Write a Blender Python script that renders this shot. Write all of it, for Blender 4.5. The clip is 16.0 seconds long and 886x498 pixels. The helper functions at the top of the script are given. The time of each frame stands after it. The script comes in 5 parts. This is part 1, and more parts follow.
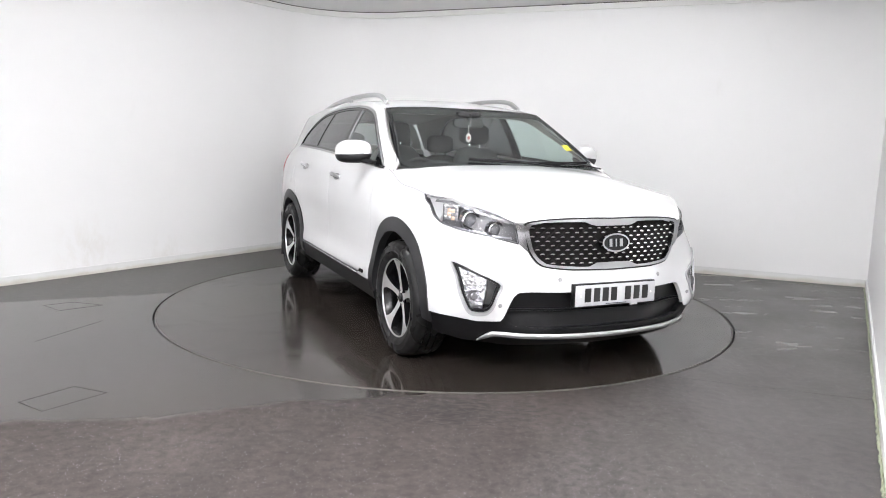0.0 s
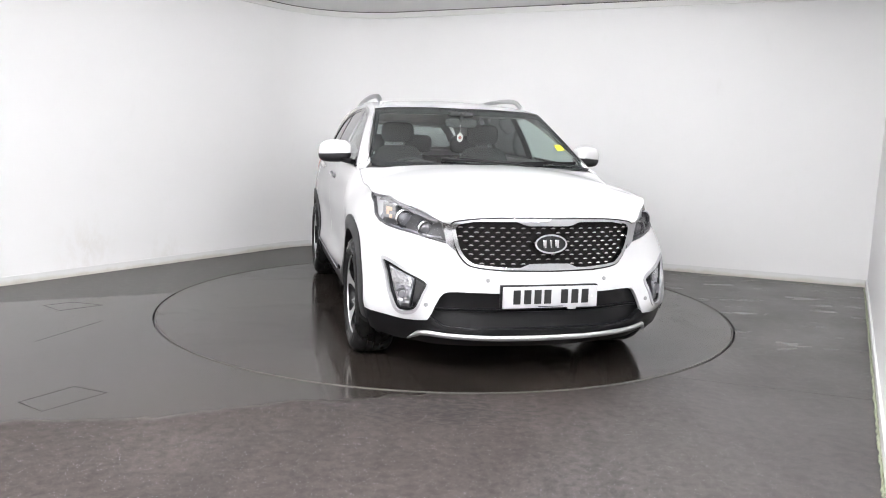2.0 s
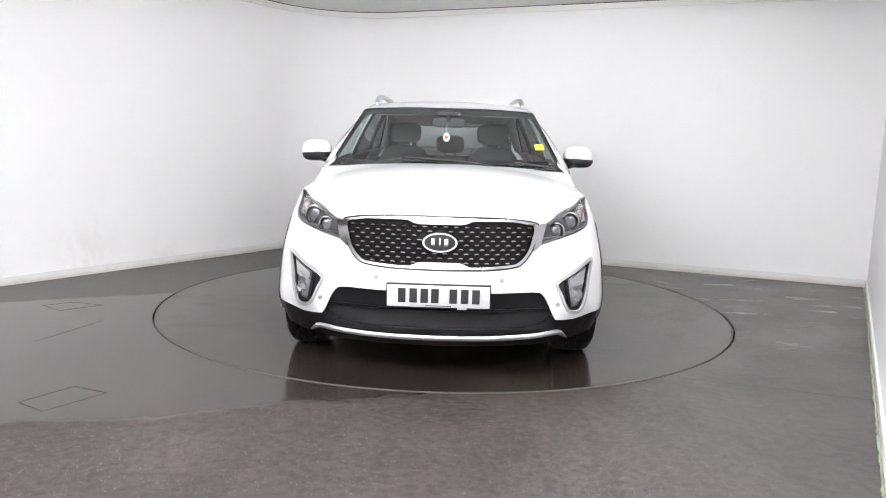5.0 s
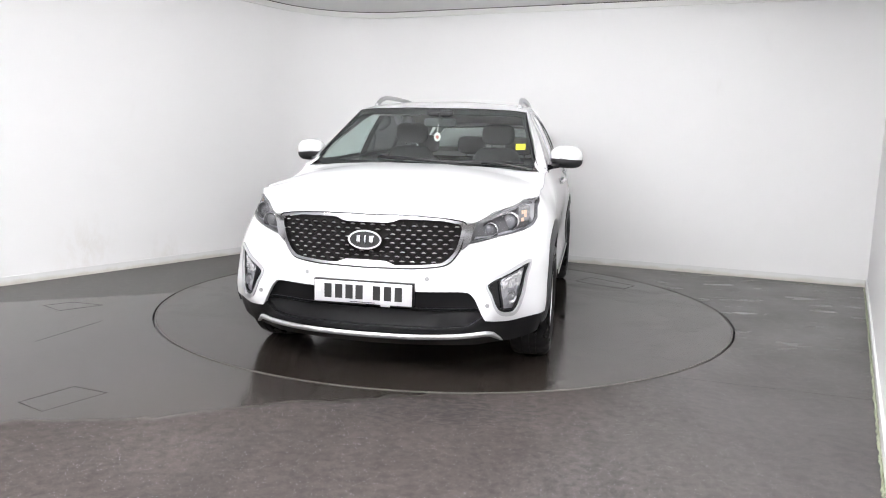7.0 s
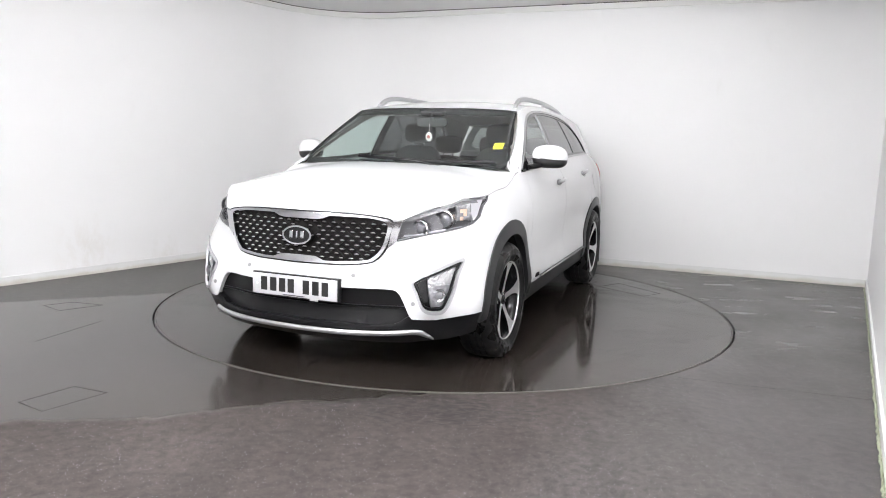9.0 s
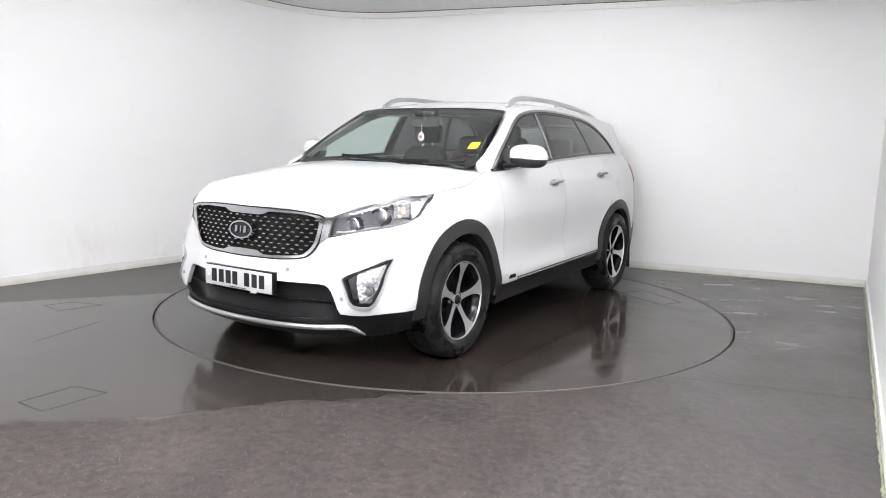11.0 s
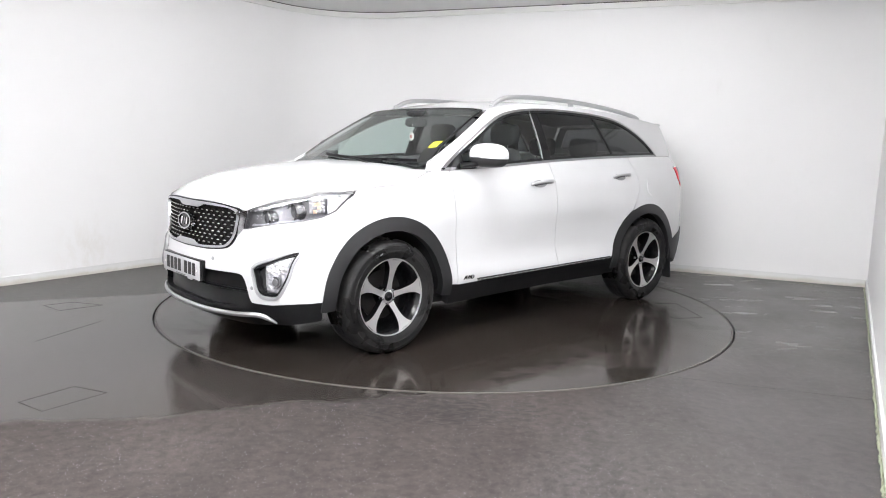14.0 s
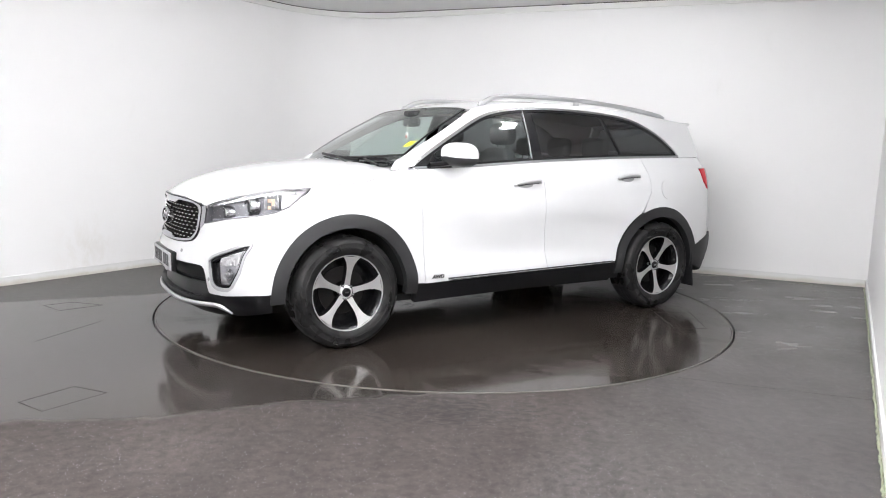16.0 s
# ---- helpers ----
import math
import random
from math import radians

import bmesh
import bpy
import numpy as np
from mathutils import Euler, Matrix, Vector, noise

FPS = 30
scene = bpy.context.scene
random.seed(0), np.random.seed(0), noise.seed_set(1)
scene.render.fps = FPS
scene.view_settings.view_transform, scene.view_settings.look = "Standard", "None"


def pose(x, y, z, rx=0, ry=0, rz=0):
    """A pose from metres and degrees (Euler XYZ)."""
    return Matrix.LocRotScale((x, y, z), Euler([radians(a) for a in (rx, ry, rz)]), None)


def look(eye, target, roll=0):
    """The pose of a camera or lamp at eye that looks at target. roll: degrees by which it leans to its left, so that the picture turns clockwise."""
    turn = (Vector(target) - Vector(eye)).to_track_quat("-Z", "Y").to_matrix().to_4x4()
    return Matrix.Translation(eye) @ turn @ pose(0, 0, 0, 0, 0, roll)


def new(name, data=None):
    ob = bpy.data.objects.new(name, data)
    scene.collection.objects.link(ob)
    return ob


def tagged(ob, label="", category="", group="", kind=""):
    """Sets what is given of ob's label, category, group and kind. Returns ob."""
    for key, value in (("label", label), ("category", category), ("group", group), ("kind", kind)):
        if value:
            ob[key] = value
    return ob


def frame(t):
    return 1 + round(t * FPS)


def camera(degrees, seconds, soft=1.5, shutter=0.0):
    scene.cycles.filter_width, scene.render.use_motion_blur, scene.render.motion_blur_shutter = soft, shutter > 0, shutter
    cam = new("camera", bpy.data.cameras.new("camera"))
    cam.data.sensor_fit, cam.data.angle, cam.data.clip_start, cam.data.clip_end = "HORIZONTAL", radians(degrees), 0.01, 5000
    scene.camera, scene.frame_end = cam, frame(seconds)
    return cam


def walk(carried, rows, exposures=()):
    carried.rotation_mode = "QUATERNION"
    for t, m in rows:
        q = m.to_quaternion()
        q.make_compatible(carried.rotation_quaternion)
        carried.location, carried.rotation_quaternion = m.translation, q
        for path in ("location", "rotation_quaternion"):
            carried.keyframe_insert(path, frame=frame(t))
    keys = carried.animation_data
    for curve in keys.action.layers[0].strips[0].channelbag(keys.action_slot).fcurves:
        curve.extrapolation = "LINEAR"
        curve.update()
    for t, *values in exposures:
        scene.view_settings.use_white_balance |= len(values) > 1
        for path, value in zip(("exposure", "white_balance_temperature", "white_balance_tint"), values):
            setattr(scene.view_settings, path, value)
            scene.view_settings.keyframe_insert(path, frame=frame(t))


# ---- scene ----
# ---------------------------------------------------------------- camera
cam = camera(62.685, 16.0, soft=1.0)
EYE = (0.0, -5.970, 1.3045)
YAW, PITCH = radians(-0.2006), radians(-8.192)
AIM = (EYE[0] + math.sin(YAW) * math.cos(PITCH), EYE[1] + math.cos(YAW) * math.cos(PITCH), EYE[2] + math.sin(PITCH))
VIEW = look(EYE, AIM, 1.578)
walk(cam, [(0.0, VIEW), (16.0, VIEW)], [(0.0, 0.0), (16.0, 0.0)])

# ---------------------------------------------------------------- light
world = bpy.data.worlds.new("world")
scene.world = world
world.use_nodes = True
world.node_tree.nodes["Background"].inputs[0].default_value = (0.9, 0.95, 1.0, 1)
world.node_tree.nodes["Background"].inputs[1].default_value = 0.02
PANEL_GLOW = 69.5         # ceiling light battens
PANEL_TINT = (0.990, 0.990, 1.020)


# ---------------------------------------------------------------- materials
def material(name, color, rough=0.5, metal=0.0, **more):
    m = bpy.data.materials.new(name)
    m.use_nodes = True
    b = m.node_tree.nodes["Principled BSDF"]
    b.inputs["Base Color"].default_value = (*color, 1)
    b.inputs["Roughness"].default_value = rough
    b.inputs["Metallic"].default_value = metal
    for key, value in more.items():
        b.inputs[key.replace("_", " ")].default_value = value
    return m


def node(m, kind, **props):
    n = m.node_tree.nodes.new(kind)
    for key, value in props.items():
        if key in n.inputs:
            n.inputs[key].default_value = value
        elif key == "noise_dimensions":
            n.noise_dimensions = value
        elif key == "operation":
            n.operation = value
        elif key == "data_type":
            n.data_type = value
        elif key == "feature":
            n.feature = value
    return n


def link(m, a, out, b, inp):
    m.node_tree.links.new(a.outputs[out], b.inputs[inp])


def noise_tex(m, scale, detail=4.0, rough=0.55, distortion=0.0, coords="Object", stretch=None):
    c = m.node_tree.nodes.new("ShaderNodeTexCoord")
    n = node(m, "ShaderNodeTexNoise", Scale=scale, Detail=detail, Roughness=rough, Distortion=distortion)
    if stretch:
        mp = m.node_tree.nodes.new("ShaderNodeMapping")
        mp.inputs["Scale"].default_value = stretch
        link(m, c, coords, mp, 0)
        link(m, mp, 0, n, 0)
    else:
        link(m, c, coords, n, 0)
    return n


def ramp(m, src, out, stops):
    r = m.node_tree.nodes.new("ShaderNodeValToRGB")
    e = r.color_ramp.elements
    while len(e) < len(stops):
        e.new(0.5)
    for k, (pos, col) in enumerate(stops):
        e[k].position = pos
        e[k].color = (*col, 1) if len(col) == 3 else col
    link(m, src, out, r, 0)
    return r


def gray(v):
    return (v, v, v)


def bump(m, src, out, strength, distance):
    b = m.node_tree.nodes.new("ShaderNodeBump")
    b.inputs["Strength"].default_value = strength
    b.inputs["Distance"].default_value = distance
    link(m, src, out, b, "Height")
    return b


def bsdf(m):
    return m.node_tree.nodes["Principled BSDF"]


def mixed(m, fac, fac_out, a, b):
    """Mix of two colour sockets or values by a factor socket."""
    n = m.node_tree.nodes.new("ShaderNodeMix")
    n.data_type = "RGBA"
    link(m, fac, fac_out, n, 0)
    for value, slot in ((a, 6), (b, 7)):
        if isinstance(value, tuple):
            n.inputs[slot].default_value = (*value, 1)
        else:
            m.node_tree.links.new(value, n.inputs[slot])
    return n


def math_node(m, op, a, b=None, c=None):
    """A maths node on sockets or numbers; returns its output socket."""
    n = m.node_tree.nodes.new("ShaderNodeMath")
    n.operation = op
    for k, value in enumerate((a, b, c)):
        if value is None:
            continue
        if isinstance(value, (int, float)):
            n.inputs[k].default_value = value
        else:
            m.node_tree.links.new(value, n.inputs[k])
    return n.outputs[0]


def smooth_step(m, value, lo, hi):
    n = m.node_tree.nodes.new("ShaderNodeMapRange")
    n.interpolation_type = "SMOOTHSTEP"
    n.inputs[1].default_value, n.inputs[2].default_value = lo, hi
    m.node_tree.links.new(value, n.inputs[0])
    return n.outputs[0]


def blend(m, fac, a, b):
    n = m.node_tree.nodes.new("ShaderNodeMix")
    n.data_type = "RGBA"
    m.node_tree.links.new(fac, n.inputs[0])
    for value, slot in ((a, 6), (b, 7)):
        if isinstance(value, tuple):
            n.inputs[slot].default_value = (*value, 1)
        else:
            m.node_tree.links.new(value, n.inputs[slot])
    return n.outputs[2]


def make_wall_mat():
    m = material("wall_paint", (0.8, 0.8, 0.795), 0.55)
    big = noise_tex(m, 0.7, 3)
    r = ramp(m, big, 0, [(0.3, (0.865, 0.862, 0.858)), (0.7, (0.89, 0.887, 0.883))])
    scuff = noise_tex(m, 5.0, 6, 0.6, 0.4, stretch=(1, 1, 0.35))
    s = ramp(m, scuff, 0, [(0.66, gray(0)), (0.78, gray(0.10))])
    mx = mixed(m, s, 0, r.outputs[0], (0.62, 0.6, 0.55))
    tc = m.node_tree.nodes.new("ShaderNodeTexCoord")
    last = mx.outputs[2]
    for place, reach, shade in (((-3.38, 0.78, 0.24), 0.42, (0.66, 0.61, 0.53)), ((-2.9, 1.45, 0.12), 0.30, (0.66, 0.63, 0.56)), ((-3.9, 0.0, 0.05), 0.35, (0.62, 0.58, 0.50))):
        d = m.node_tree.nodes.new("ShaderNodeVectorMath")
        d.operation = "DISTANCE"
        link(m, tc, "Object", d, 0)
        d.inputs[1].default_value = place
        streak = noise_tex(m, 9.0, 6, 0.65, 0.5, stretch=(1, 1, 0.5)).outputs[0]
        n = math_node(m, "MULTIPLY", smooth_step(m, d.outputs["Value"], reach, 0.0), smooth_step(m, streak, 0.42, 0.66))
        last = blend(m, math_node(m, "MULTIPLY", n, 0.26), last, shade)
    m.node_tree.links.new(last, bsdf(m).inputs["Base Color"])
    grain = noise_tex(m, 90, 3)
    b = bump(m, grain, 0, 0.12, 0.002)
    link(m, b, 0, bsdf(m), "Normal")
    return m


def make_floor_mat():
    """Brown-grey anti-slip coating: a damp smooth part round the turntable, a dry gritty part with bright flecks in front of it."""
    m = material("floor_coating", (0.07, 0.06, 0.055), 0.4)
    bs = bsdf(m)
    tc = m.node_tree.nodes.new("ShaderNodeTexCoord")
    sep = m.node_tree.nodes.new("ShaderNodeSeparateXYZ")
    link(m, tc, "Object", sep, 0)
    x, y = sep.outputs[0], sep.outputs[1]
    wob = noise_tex(m, 1.6, 6, 0.6, 0.3).outputs[0]
    wob = math_node(m, "MULTIPLY", math_node(m, "SUBTRACT", wob, 0.5), 0.5)
    # edge between the dry front part and the damp part
    edge = math_node(m, "ADD", math_node(m, "MULTIPLY", math_node(m, "MINIMUM", x, 0.0), 0.31), math_node(m, "MULTIPLY", math_node(m, "MAXIMUM", math_node(m, "SUBTRACT", x, 0.15), 0.0), 1.3))
    d = math_node(m, "ADD", math_node(m, "SUBTRACT", y, math_node(m, "ADD", edge, -2.30)), wob)
    damp = math_node(m, "MULTIPLY", smooth_step(m, d, -0.04, 0.10), math_node(m, "SUBTRACT", 1.0, smooth_step(m, x, 0.2, 1.5)))
    # dry strip along the far walls
    e2 = math_node(m, "SUBTRACT", math_node(m, "ADD", math_node(m, "MULTIPLY", x, 0.43), 1.01), y)
    e2 = math_node(m, "ADD", e2, math_node(m, "MULTIPLY", wob, 0.5))
    near = smooth_step(m, e2, -0.03, 0.03)
    right = smooth_step(m, x, 0.5, 1.6)
    pool = math_node(m, "MULTIPLY", damp, math_node(m, "MULTIPLY", near, math_node(m, "SUBTRACT", 1.0, math_node(m, "MULTIPLY", right, 0.65))))
    cloud = noise_tex(m, 0.9, 6, 0.62, 0.5)
    dry = ramp(m, cloud, 0, [(0.30, (0.031, 0.0258, 0.0238)), (0.5, (0.041, 0.0335, 0.031)), (0.72, (0.053, 0.0445, 0.0415))]).outputs[0]
    # colder, lighter coating colour towards the side wall
    cool = smooth_step(m, math_node(m, "ADD", math_node(m, "SUBTRACT", x, math_node(m, "MULTIPLY", y, 0.5)), math_node(m, "MULTIPLY", wob, 0.6)), 1.70, 2.25)
    dry = blend(m, cool, dry, (0.052, 0.0462, 0.0445))
    wet = ramp(m, cloud, 0, [(0.30, (0.027, 0.023, 0.021)), (0.7, (0.042, 0.036, 0.033))]).outputs[0]
    base = blend(m, damp, dry, wet)
    # tyre sweeps, drawn out along the way in
    sweep = noise_tex(m, 3.2, 5, 0.6, 0.2, stretch=(2.2, 0.35, 1))
    sw = ramp(m, sweep, 0, [(0.38, gray(0.82)), (0.5, gray(1.0)), (0.66, gray(1.22))]).outputs[0]
    grit = noise_tex(m, 130, 4, 0.7)
    gr = ramp(m, grit, 0, [(0.30, gray(0.55)), (0.70, gray(1.5))]).outputs[0]
    mott = ramp(m, noise_tex(m, 22, 5, 0.65, 0.3), 0, [(0.36, gray(0.42)), (0.50, gray(0.95)), (0.68, gray(1.45))]).outputs[0]
    for tex, amount in ((sw, 0.55), (gr, 0.85), (mott, 0.6)):
        n = m.node_tree.nodes.new("ShaderNodeMix")
        n.data_type, n.blend_type = "RGBA", "MULTIPLY"
        n.inputs[0].default_value = amount
        m.node_tree.links.new(base, n.inputs[6])
        m.node_tree.links.new(tex, n.inputs[7])
        base = n.outputs[2]
    # dark scrapes before the turntable
    sx = math_node(m, "DIVIDE", math_node(m, "ADD", x, 0.02), 0.62)
    sy = math_node(m, "DIVIDE", math_node(m, "ADD", y, 2.50), 0.24)
    blob = math_node(m, "SUBTRACT", 1.0, math_node(m, "ADD", math_node(m, "MULTIPLY", sx, sx), math_node(m, "MULTIPLY", sy, sy)))
    scr = noise_tex(m, 30.0, 8, 0.75, 0.8, stretch=(0.6, 1.6, 1)).outputs[0]
    scr = smooth_step(m, math_node(m, "ADD", scr, math_node(m, "MULTIPLY", math_node(m, "MAXIMUM", blob, -1.0), 0.07)), 0.555, 0.60)
    base = blend(m, math_node(m, "MULTIPLY", math_node(m, "MULTIPLY", scr, smooth_step(m, blob, 0.0, 0.3)), 0.9), base, (0.017, 0.015, 0.015))
    # bright flecks
    v = node(m, "ShaderNodeTexVoronoi", Scale=98.0)
    link(m, tc, "Object", v, 0)
    sc = m.node_tree.nodes.new("ShaderNodeSeparateColor")
    link(m, v, "Color", sc, 0)
    size = math_node(m, "MULTIPLY", sc.outputs[1], 0.08)
    dot = math_node(m, "LESS_THAN", v.outputs["Distance"], math_node(m, "ADD", size, 0.064))
    pick = math_node(m, "GREATER_THAN", sc.outputs[0], 0.42)
    fl = math_node(m, "MULTIPLY", math_node(m, "MULTIPLY", dot, pick), math_node(m, "SUBTRACT", 1.0, math_node(m, "MULTIPLY", damp, 0.75)))
    tint = ramp(m, sc, 2, [(0.0, (0.50, 0.49, 0.51)), (0.5, (0.34, 0.38, 0.68)), (1.0, (0.60, 0.60, 0.64))]).outputs[0]
    base = blend(m, fl, base, tint)
    m.node_tree.links.new(base, bs.inputs["Base Color"])
    # pale dried patches beside the turntable
    patchy = noise_tex(m, 2.6, 5, 0.6, 0.4, stretch=(1, 2.2, 1)).outputs[0]
    spot = math_node(m, "MULTIPLY", smooth_step(m, patchy, 0.60, 0.64), math_node(m, "MULTIPLY", smooth_step(m, x, 1.9, 2.3), smooth_step(m, y, -1.6, -0.9)))
    rough_d = ramp(m, noise_tex(m, 1.3, 4), 0, [(0.3, gray(0.58)), (0.7, gray(0.72))]).outputs[0]
    rough_w = ramp(m, noise_tex(m, 1.1, 5, 0.6, 0.5), 0, [(0.35, gray(0.09)), (0.7, gray(0.17))]).outputs[0]
    rough_m = math_node(m, "SUBTRACT", 0.34, math_node(m, "MULTIPLY", spot, 0.16))
    rough_d = math_node(m, "SUBTRACT", rough_d, math_node(m, "MULTIPLY", right, 0.30))
    rough_d = math_node(m, "SUBTRACT", rough_d, math_node(m, "MULTIPLY", spot, 0.30))
    rough = blend(m, damp, rough_d, blend(m, pool, rough_m, rough_w))
    m.node_tree.links.new(rough, bs.inputs["Roughness"])
    m.node_tree.links.new(math_node(m, "ADD", math_node(m, "MULTIPLY", right, 0.25), math_node(m, "ADD", 0.25, math_node(m, "MULTIPLY", damp, 0.02))), bs.inputs["Specular IOR Level"])
    b = bump(m, grit, 0, 0.25, 0.0015)
    bst = math_node(m, "SUBTRACT", 0.30, math_node(m, "MULTIPLY", damp, 0.26))
    m.node_tree.links.new(bst, b.inputs["Strength"])
    link(m, b, 0, bs, "Normal")
    return m


def make_disc_mat():
    """Smooth wet dark coating of the turntable, with faint sweeps and drying streaks."""
    m = material("turntable_coating", (0.035, 0.030, 0.027), 0.15)
    bs = bsdf(m)
    c = ramp(m, noise_tex(m, 0.9, 6, 0.6, 0.5), 0, [(0.3, (0.020, 0.016, 0.0138)), (0.7, (0.037, 0.030, 0.026))])
    link(m, c, 0, bs, "Base Color")
    streak = noise_tex(m, 1.8, 6, 0.6, 0.9, stretch=(0.6, 1.6, 1))
    damp = ramp(m, streak, 0, [(0.32, gray(0.12)), (0.52, gray(0.17)), (0.68, gray(0.24))]).outputs[0]
    bs.inputs["Specular IOR Level"].default_value = 0.27
    pool = smooth_step(m, noise_tex(m, 1.15, 9, 0.62, 0.6).outputs[0], 0.50, 0.525)
    m.node_tree.links.new(blend(m, pool, damp, gray(0.09)), bs.inputs["Roughness"])
    b = bump(m, noise_tex(m, 6, 4), 0, 0.03, 0.004)
    link(m, b, 0, bs, "Normal")
    return m


def make_skirting_mat():
    m = material("skirting_paint", (0.76, 0.76, 0.74), 0.42)
    tc = m.node_tree.nodes.new("ShaderNodeTexCoord")
    sep = m.node_tree.nodes.new("ShaderNodeSeparateXYZ")
    link(m, tc, "Object", sep, 0)
    n = noise_tex(m, 2.5, 6, 0.65, 0.4).outputs[0]
    low_part = math_node(m, "SUBTRACT", 0.045, sep.outputs[2])
    g = smooth_step(m, math_node(m, "ADD", math_node(m, "MULTIPLY", low_part, 9.0), math_node(m, "SUBTRACT", n, 0.42)), 0.05, 0.45)
    m.node_tree.links.new(blend(m, math_node(m, "MULTIPLY", g, 0.55), (0.77, 0.77, 0.76), (0.52, 0.49, 0.38)), bsdf(m).inputs["Base Color"])
    return m


M_WALL = make_wall_mat()
M_FLOOR = make_floor_mat()
M_DISC = make_disc_mat()
M_GAP = material("dark_gap", (0.012, 0.012, 0.012), 0.8)
M_TRIM = material("white_trim", (0.78, 0.78, 0.76), 0.4)
M_CEIL = material("ceiling_paint", (0.83, 0.825, 0.82), 0.7)
M_BASE = make_skirting_mat()
# third lamp placed by its window reflection; the others unseen, added to balance brightness
BATTENS = [(0.3, -1.75, -22, 0.8), (-1.5, -1.5, -22, 0.9), (1.83, -0.60, 32, 0.20), (1.50, -2.85, 61, 0.7), (-2.0, -4.4, -22, 1.5), (-0.5, -5.0, -22, 1.5), (-3.0, -5.0, -22, 1.5), (-1.6, -5.6, -22, 1.5), (-0.2, -6.1, -22, 1.5), (1.2, -6.7, -22, 1.5), (2.6, -5.6, -22, 1.5)]
M_SHADOWGAP = material("ceiling_shadow_line", (0.10, 0.095, 0.09), 0.8)
M_SEALANT = material("old_sealant", (0.33, 0.36, 0.25), 0.6)
M_RIM = material("worn_edge_steel", (0.16, 0.15, 0.14), 0.4, 0.5)
M_JOINT = material("floor_joint_filler", (0.030, 0.027, 0.025), 0.30)
M_SEAM = material("cover_seam", (0.024, 0.022, 0.020), 0.35)
M_PANEL = material("light_panel", (1, 1, 1), 0.5)
bsdf(M_PANEL).inputs["Emission Color"].default_value = (*PANEL_TINT, 1)
bsdf(M_PANEL).inputs["Emission Strength"].default_value = PANEL_GLOW


# ---------------------------------------------------------------- mesh helpers
def mesh_object(name, verts, faces, mat, parent=None, smooth=False, label=""):
    me = bpy.data.meshes.new(name)
    me.from_pydata([tuple(v) for v in verts], [], faces)
    me.validate()
    if smooth:
        me.polygons.foreach_set("use_smooth", [True] * len(me.polygons))
    me.materials.append(mat)
    ob = new(name, me)
    if parent:
        ob.parent = parent
    if label:
        tagged(ob, label)
    return ob


def part(name, bm, mat, parent=None, label="", smooth=True):
    """Links a bmesh as one mesh object under a thing or a part."""
    me = bpy.data.meshes.new(name)
    bmesh.ops.recalc_face_normals(bm, faces=bm.faces)
    for f in bm.faces:
        f.smooth = smooth
    bm.to_mesh(me)
    bm.free()
    me.materials.append(mat)
    if smooth:
        me.set_sharp_from_angle(angle=radians(38))
    ob = new(name, me)
    if parent:
        ob.parent = parent
    if label:
        tagged(ob, label)
    return ob


def box_bm(size, at=(0, 0, 0), bevel=0.0, turn=None, seg=2):
    bm = bmesh.new()
    bmesh.ops.create_cube(bm, size=1.0)
    bmesh.ops.scale(bm, vec=size, verts=bm.verts)
    if bevel:
        bmesh.ops.bevel(bm, geom=bm.edges[:], offset=bevel, segments=seg, affect="EDGES", profile=0.5)
    if turn:
        bmesh.ops.transform(bm, matrix=turn, verts=bm.verts)
    bmesh.ops.translate(bm, vec=at, verts=bm.verts)
    return bm


def lathe_bm(profile, seg=48, axis="x"):
    """Turns a profile of (radius, along) points round an axis; closed where the radius is 0."""
    bm = bmesh.new()
    rings = []
    for r, a in profile:
        if r < 1e-6:
            rings.append([bm.verts.new((a, 0, 0) if axis == "x" else (0, 0, a))])
            continue
        ring = []
        for k in range(seg):
            t = 2 * math.pi * k / seg
            ring.append(bm.verts.new((a, r * math.cos(t), r * math.sin(t)) if axis == "x" else (r * math.cos(t), r * math.sin(t), a)))
        rings.append(ring)
    for a, b in zip(rings, rings[1:]):
        for k in range(seg):
            k2 = (k + 1) % seg
            vs = [a[k % len(a)], a[k2 % len(a)], b[k2 % len(b)], b[k % len(b)]]
            vs = list(dict.fromkeys(vs))
            if len(vs) > 2:
                bm.faces.new(vs)
    return bm


def joined(*bms):
    out = bmesh.new()
    for b in bms:
        tmp = bpy.data.meshes.new("tmp")
        b.to_mesh(tmp)
        b.free()
        out.from_mesh(tmp)
        bpy.data.meshes.remove(tmp)
    return out


# ---------------------------------------------------------------- room
CEIL = 2.875
DISC_R = 2.260
CORNER_L = Vector((-1.508, 3.517, 0))
CORNER_R = Vector((4.228, 1.222, 0))
CORNER_E = Vector((1.65, -3.481, 0))      # end of the side wall, where the added unseen bay opens
CORNER_F = Vector((5.60, -5.06, 0))
CORNER_G = Vector((3.56, -8.90, 0))
CORNER_D = Vector((-7.02, -4.67, 0))


def fillet(a, c, b, r, n=16):
    """Points of a rounded corner at c between the ways to a and to b."""
    u, v = (a - c).normalized(), (b - c).normalized()
    half = math.acos(u.dot(v)) / 2
    d = r / math.tan(half)
    mid = c + (u + v).normalized() * (r / math.sin(half))
    p, q = c + u * d - mid, c + v * d - mid
    ang = math.acos(max(-1, min(1, p.normalized().dot(q.normalized()))))
    return [mid + (p * math.sin((1 - k / n) * ang) + q * math.sin(k / n * ang)) / math.sin(ang) for k in range(n + 1)]


CURVE = fillet(CORNER_D, CORNER_L, CORNER_R, 1.15)


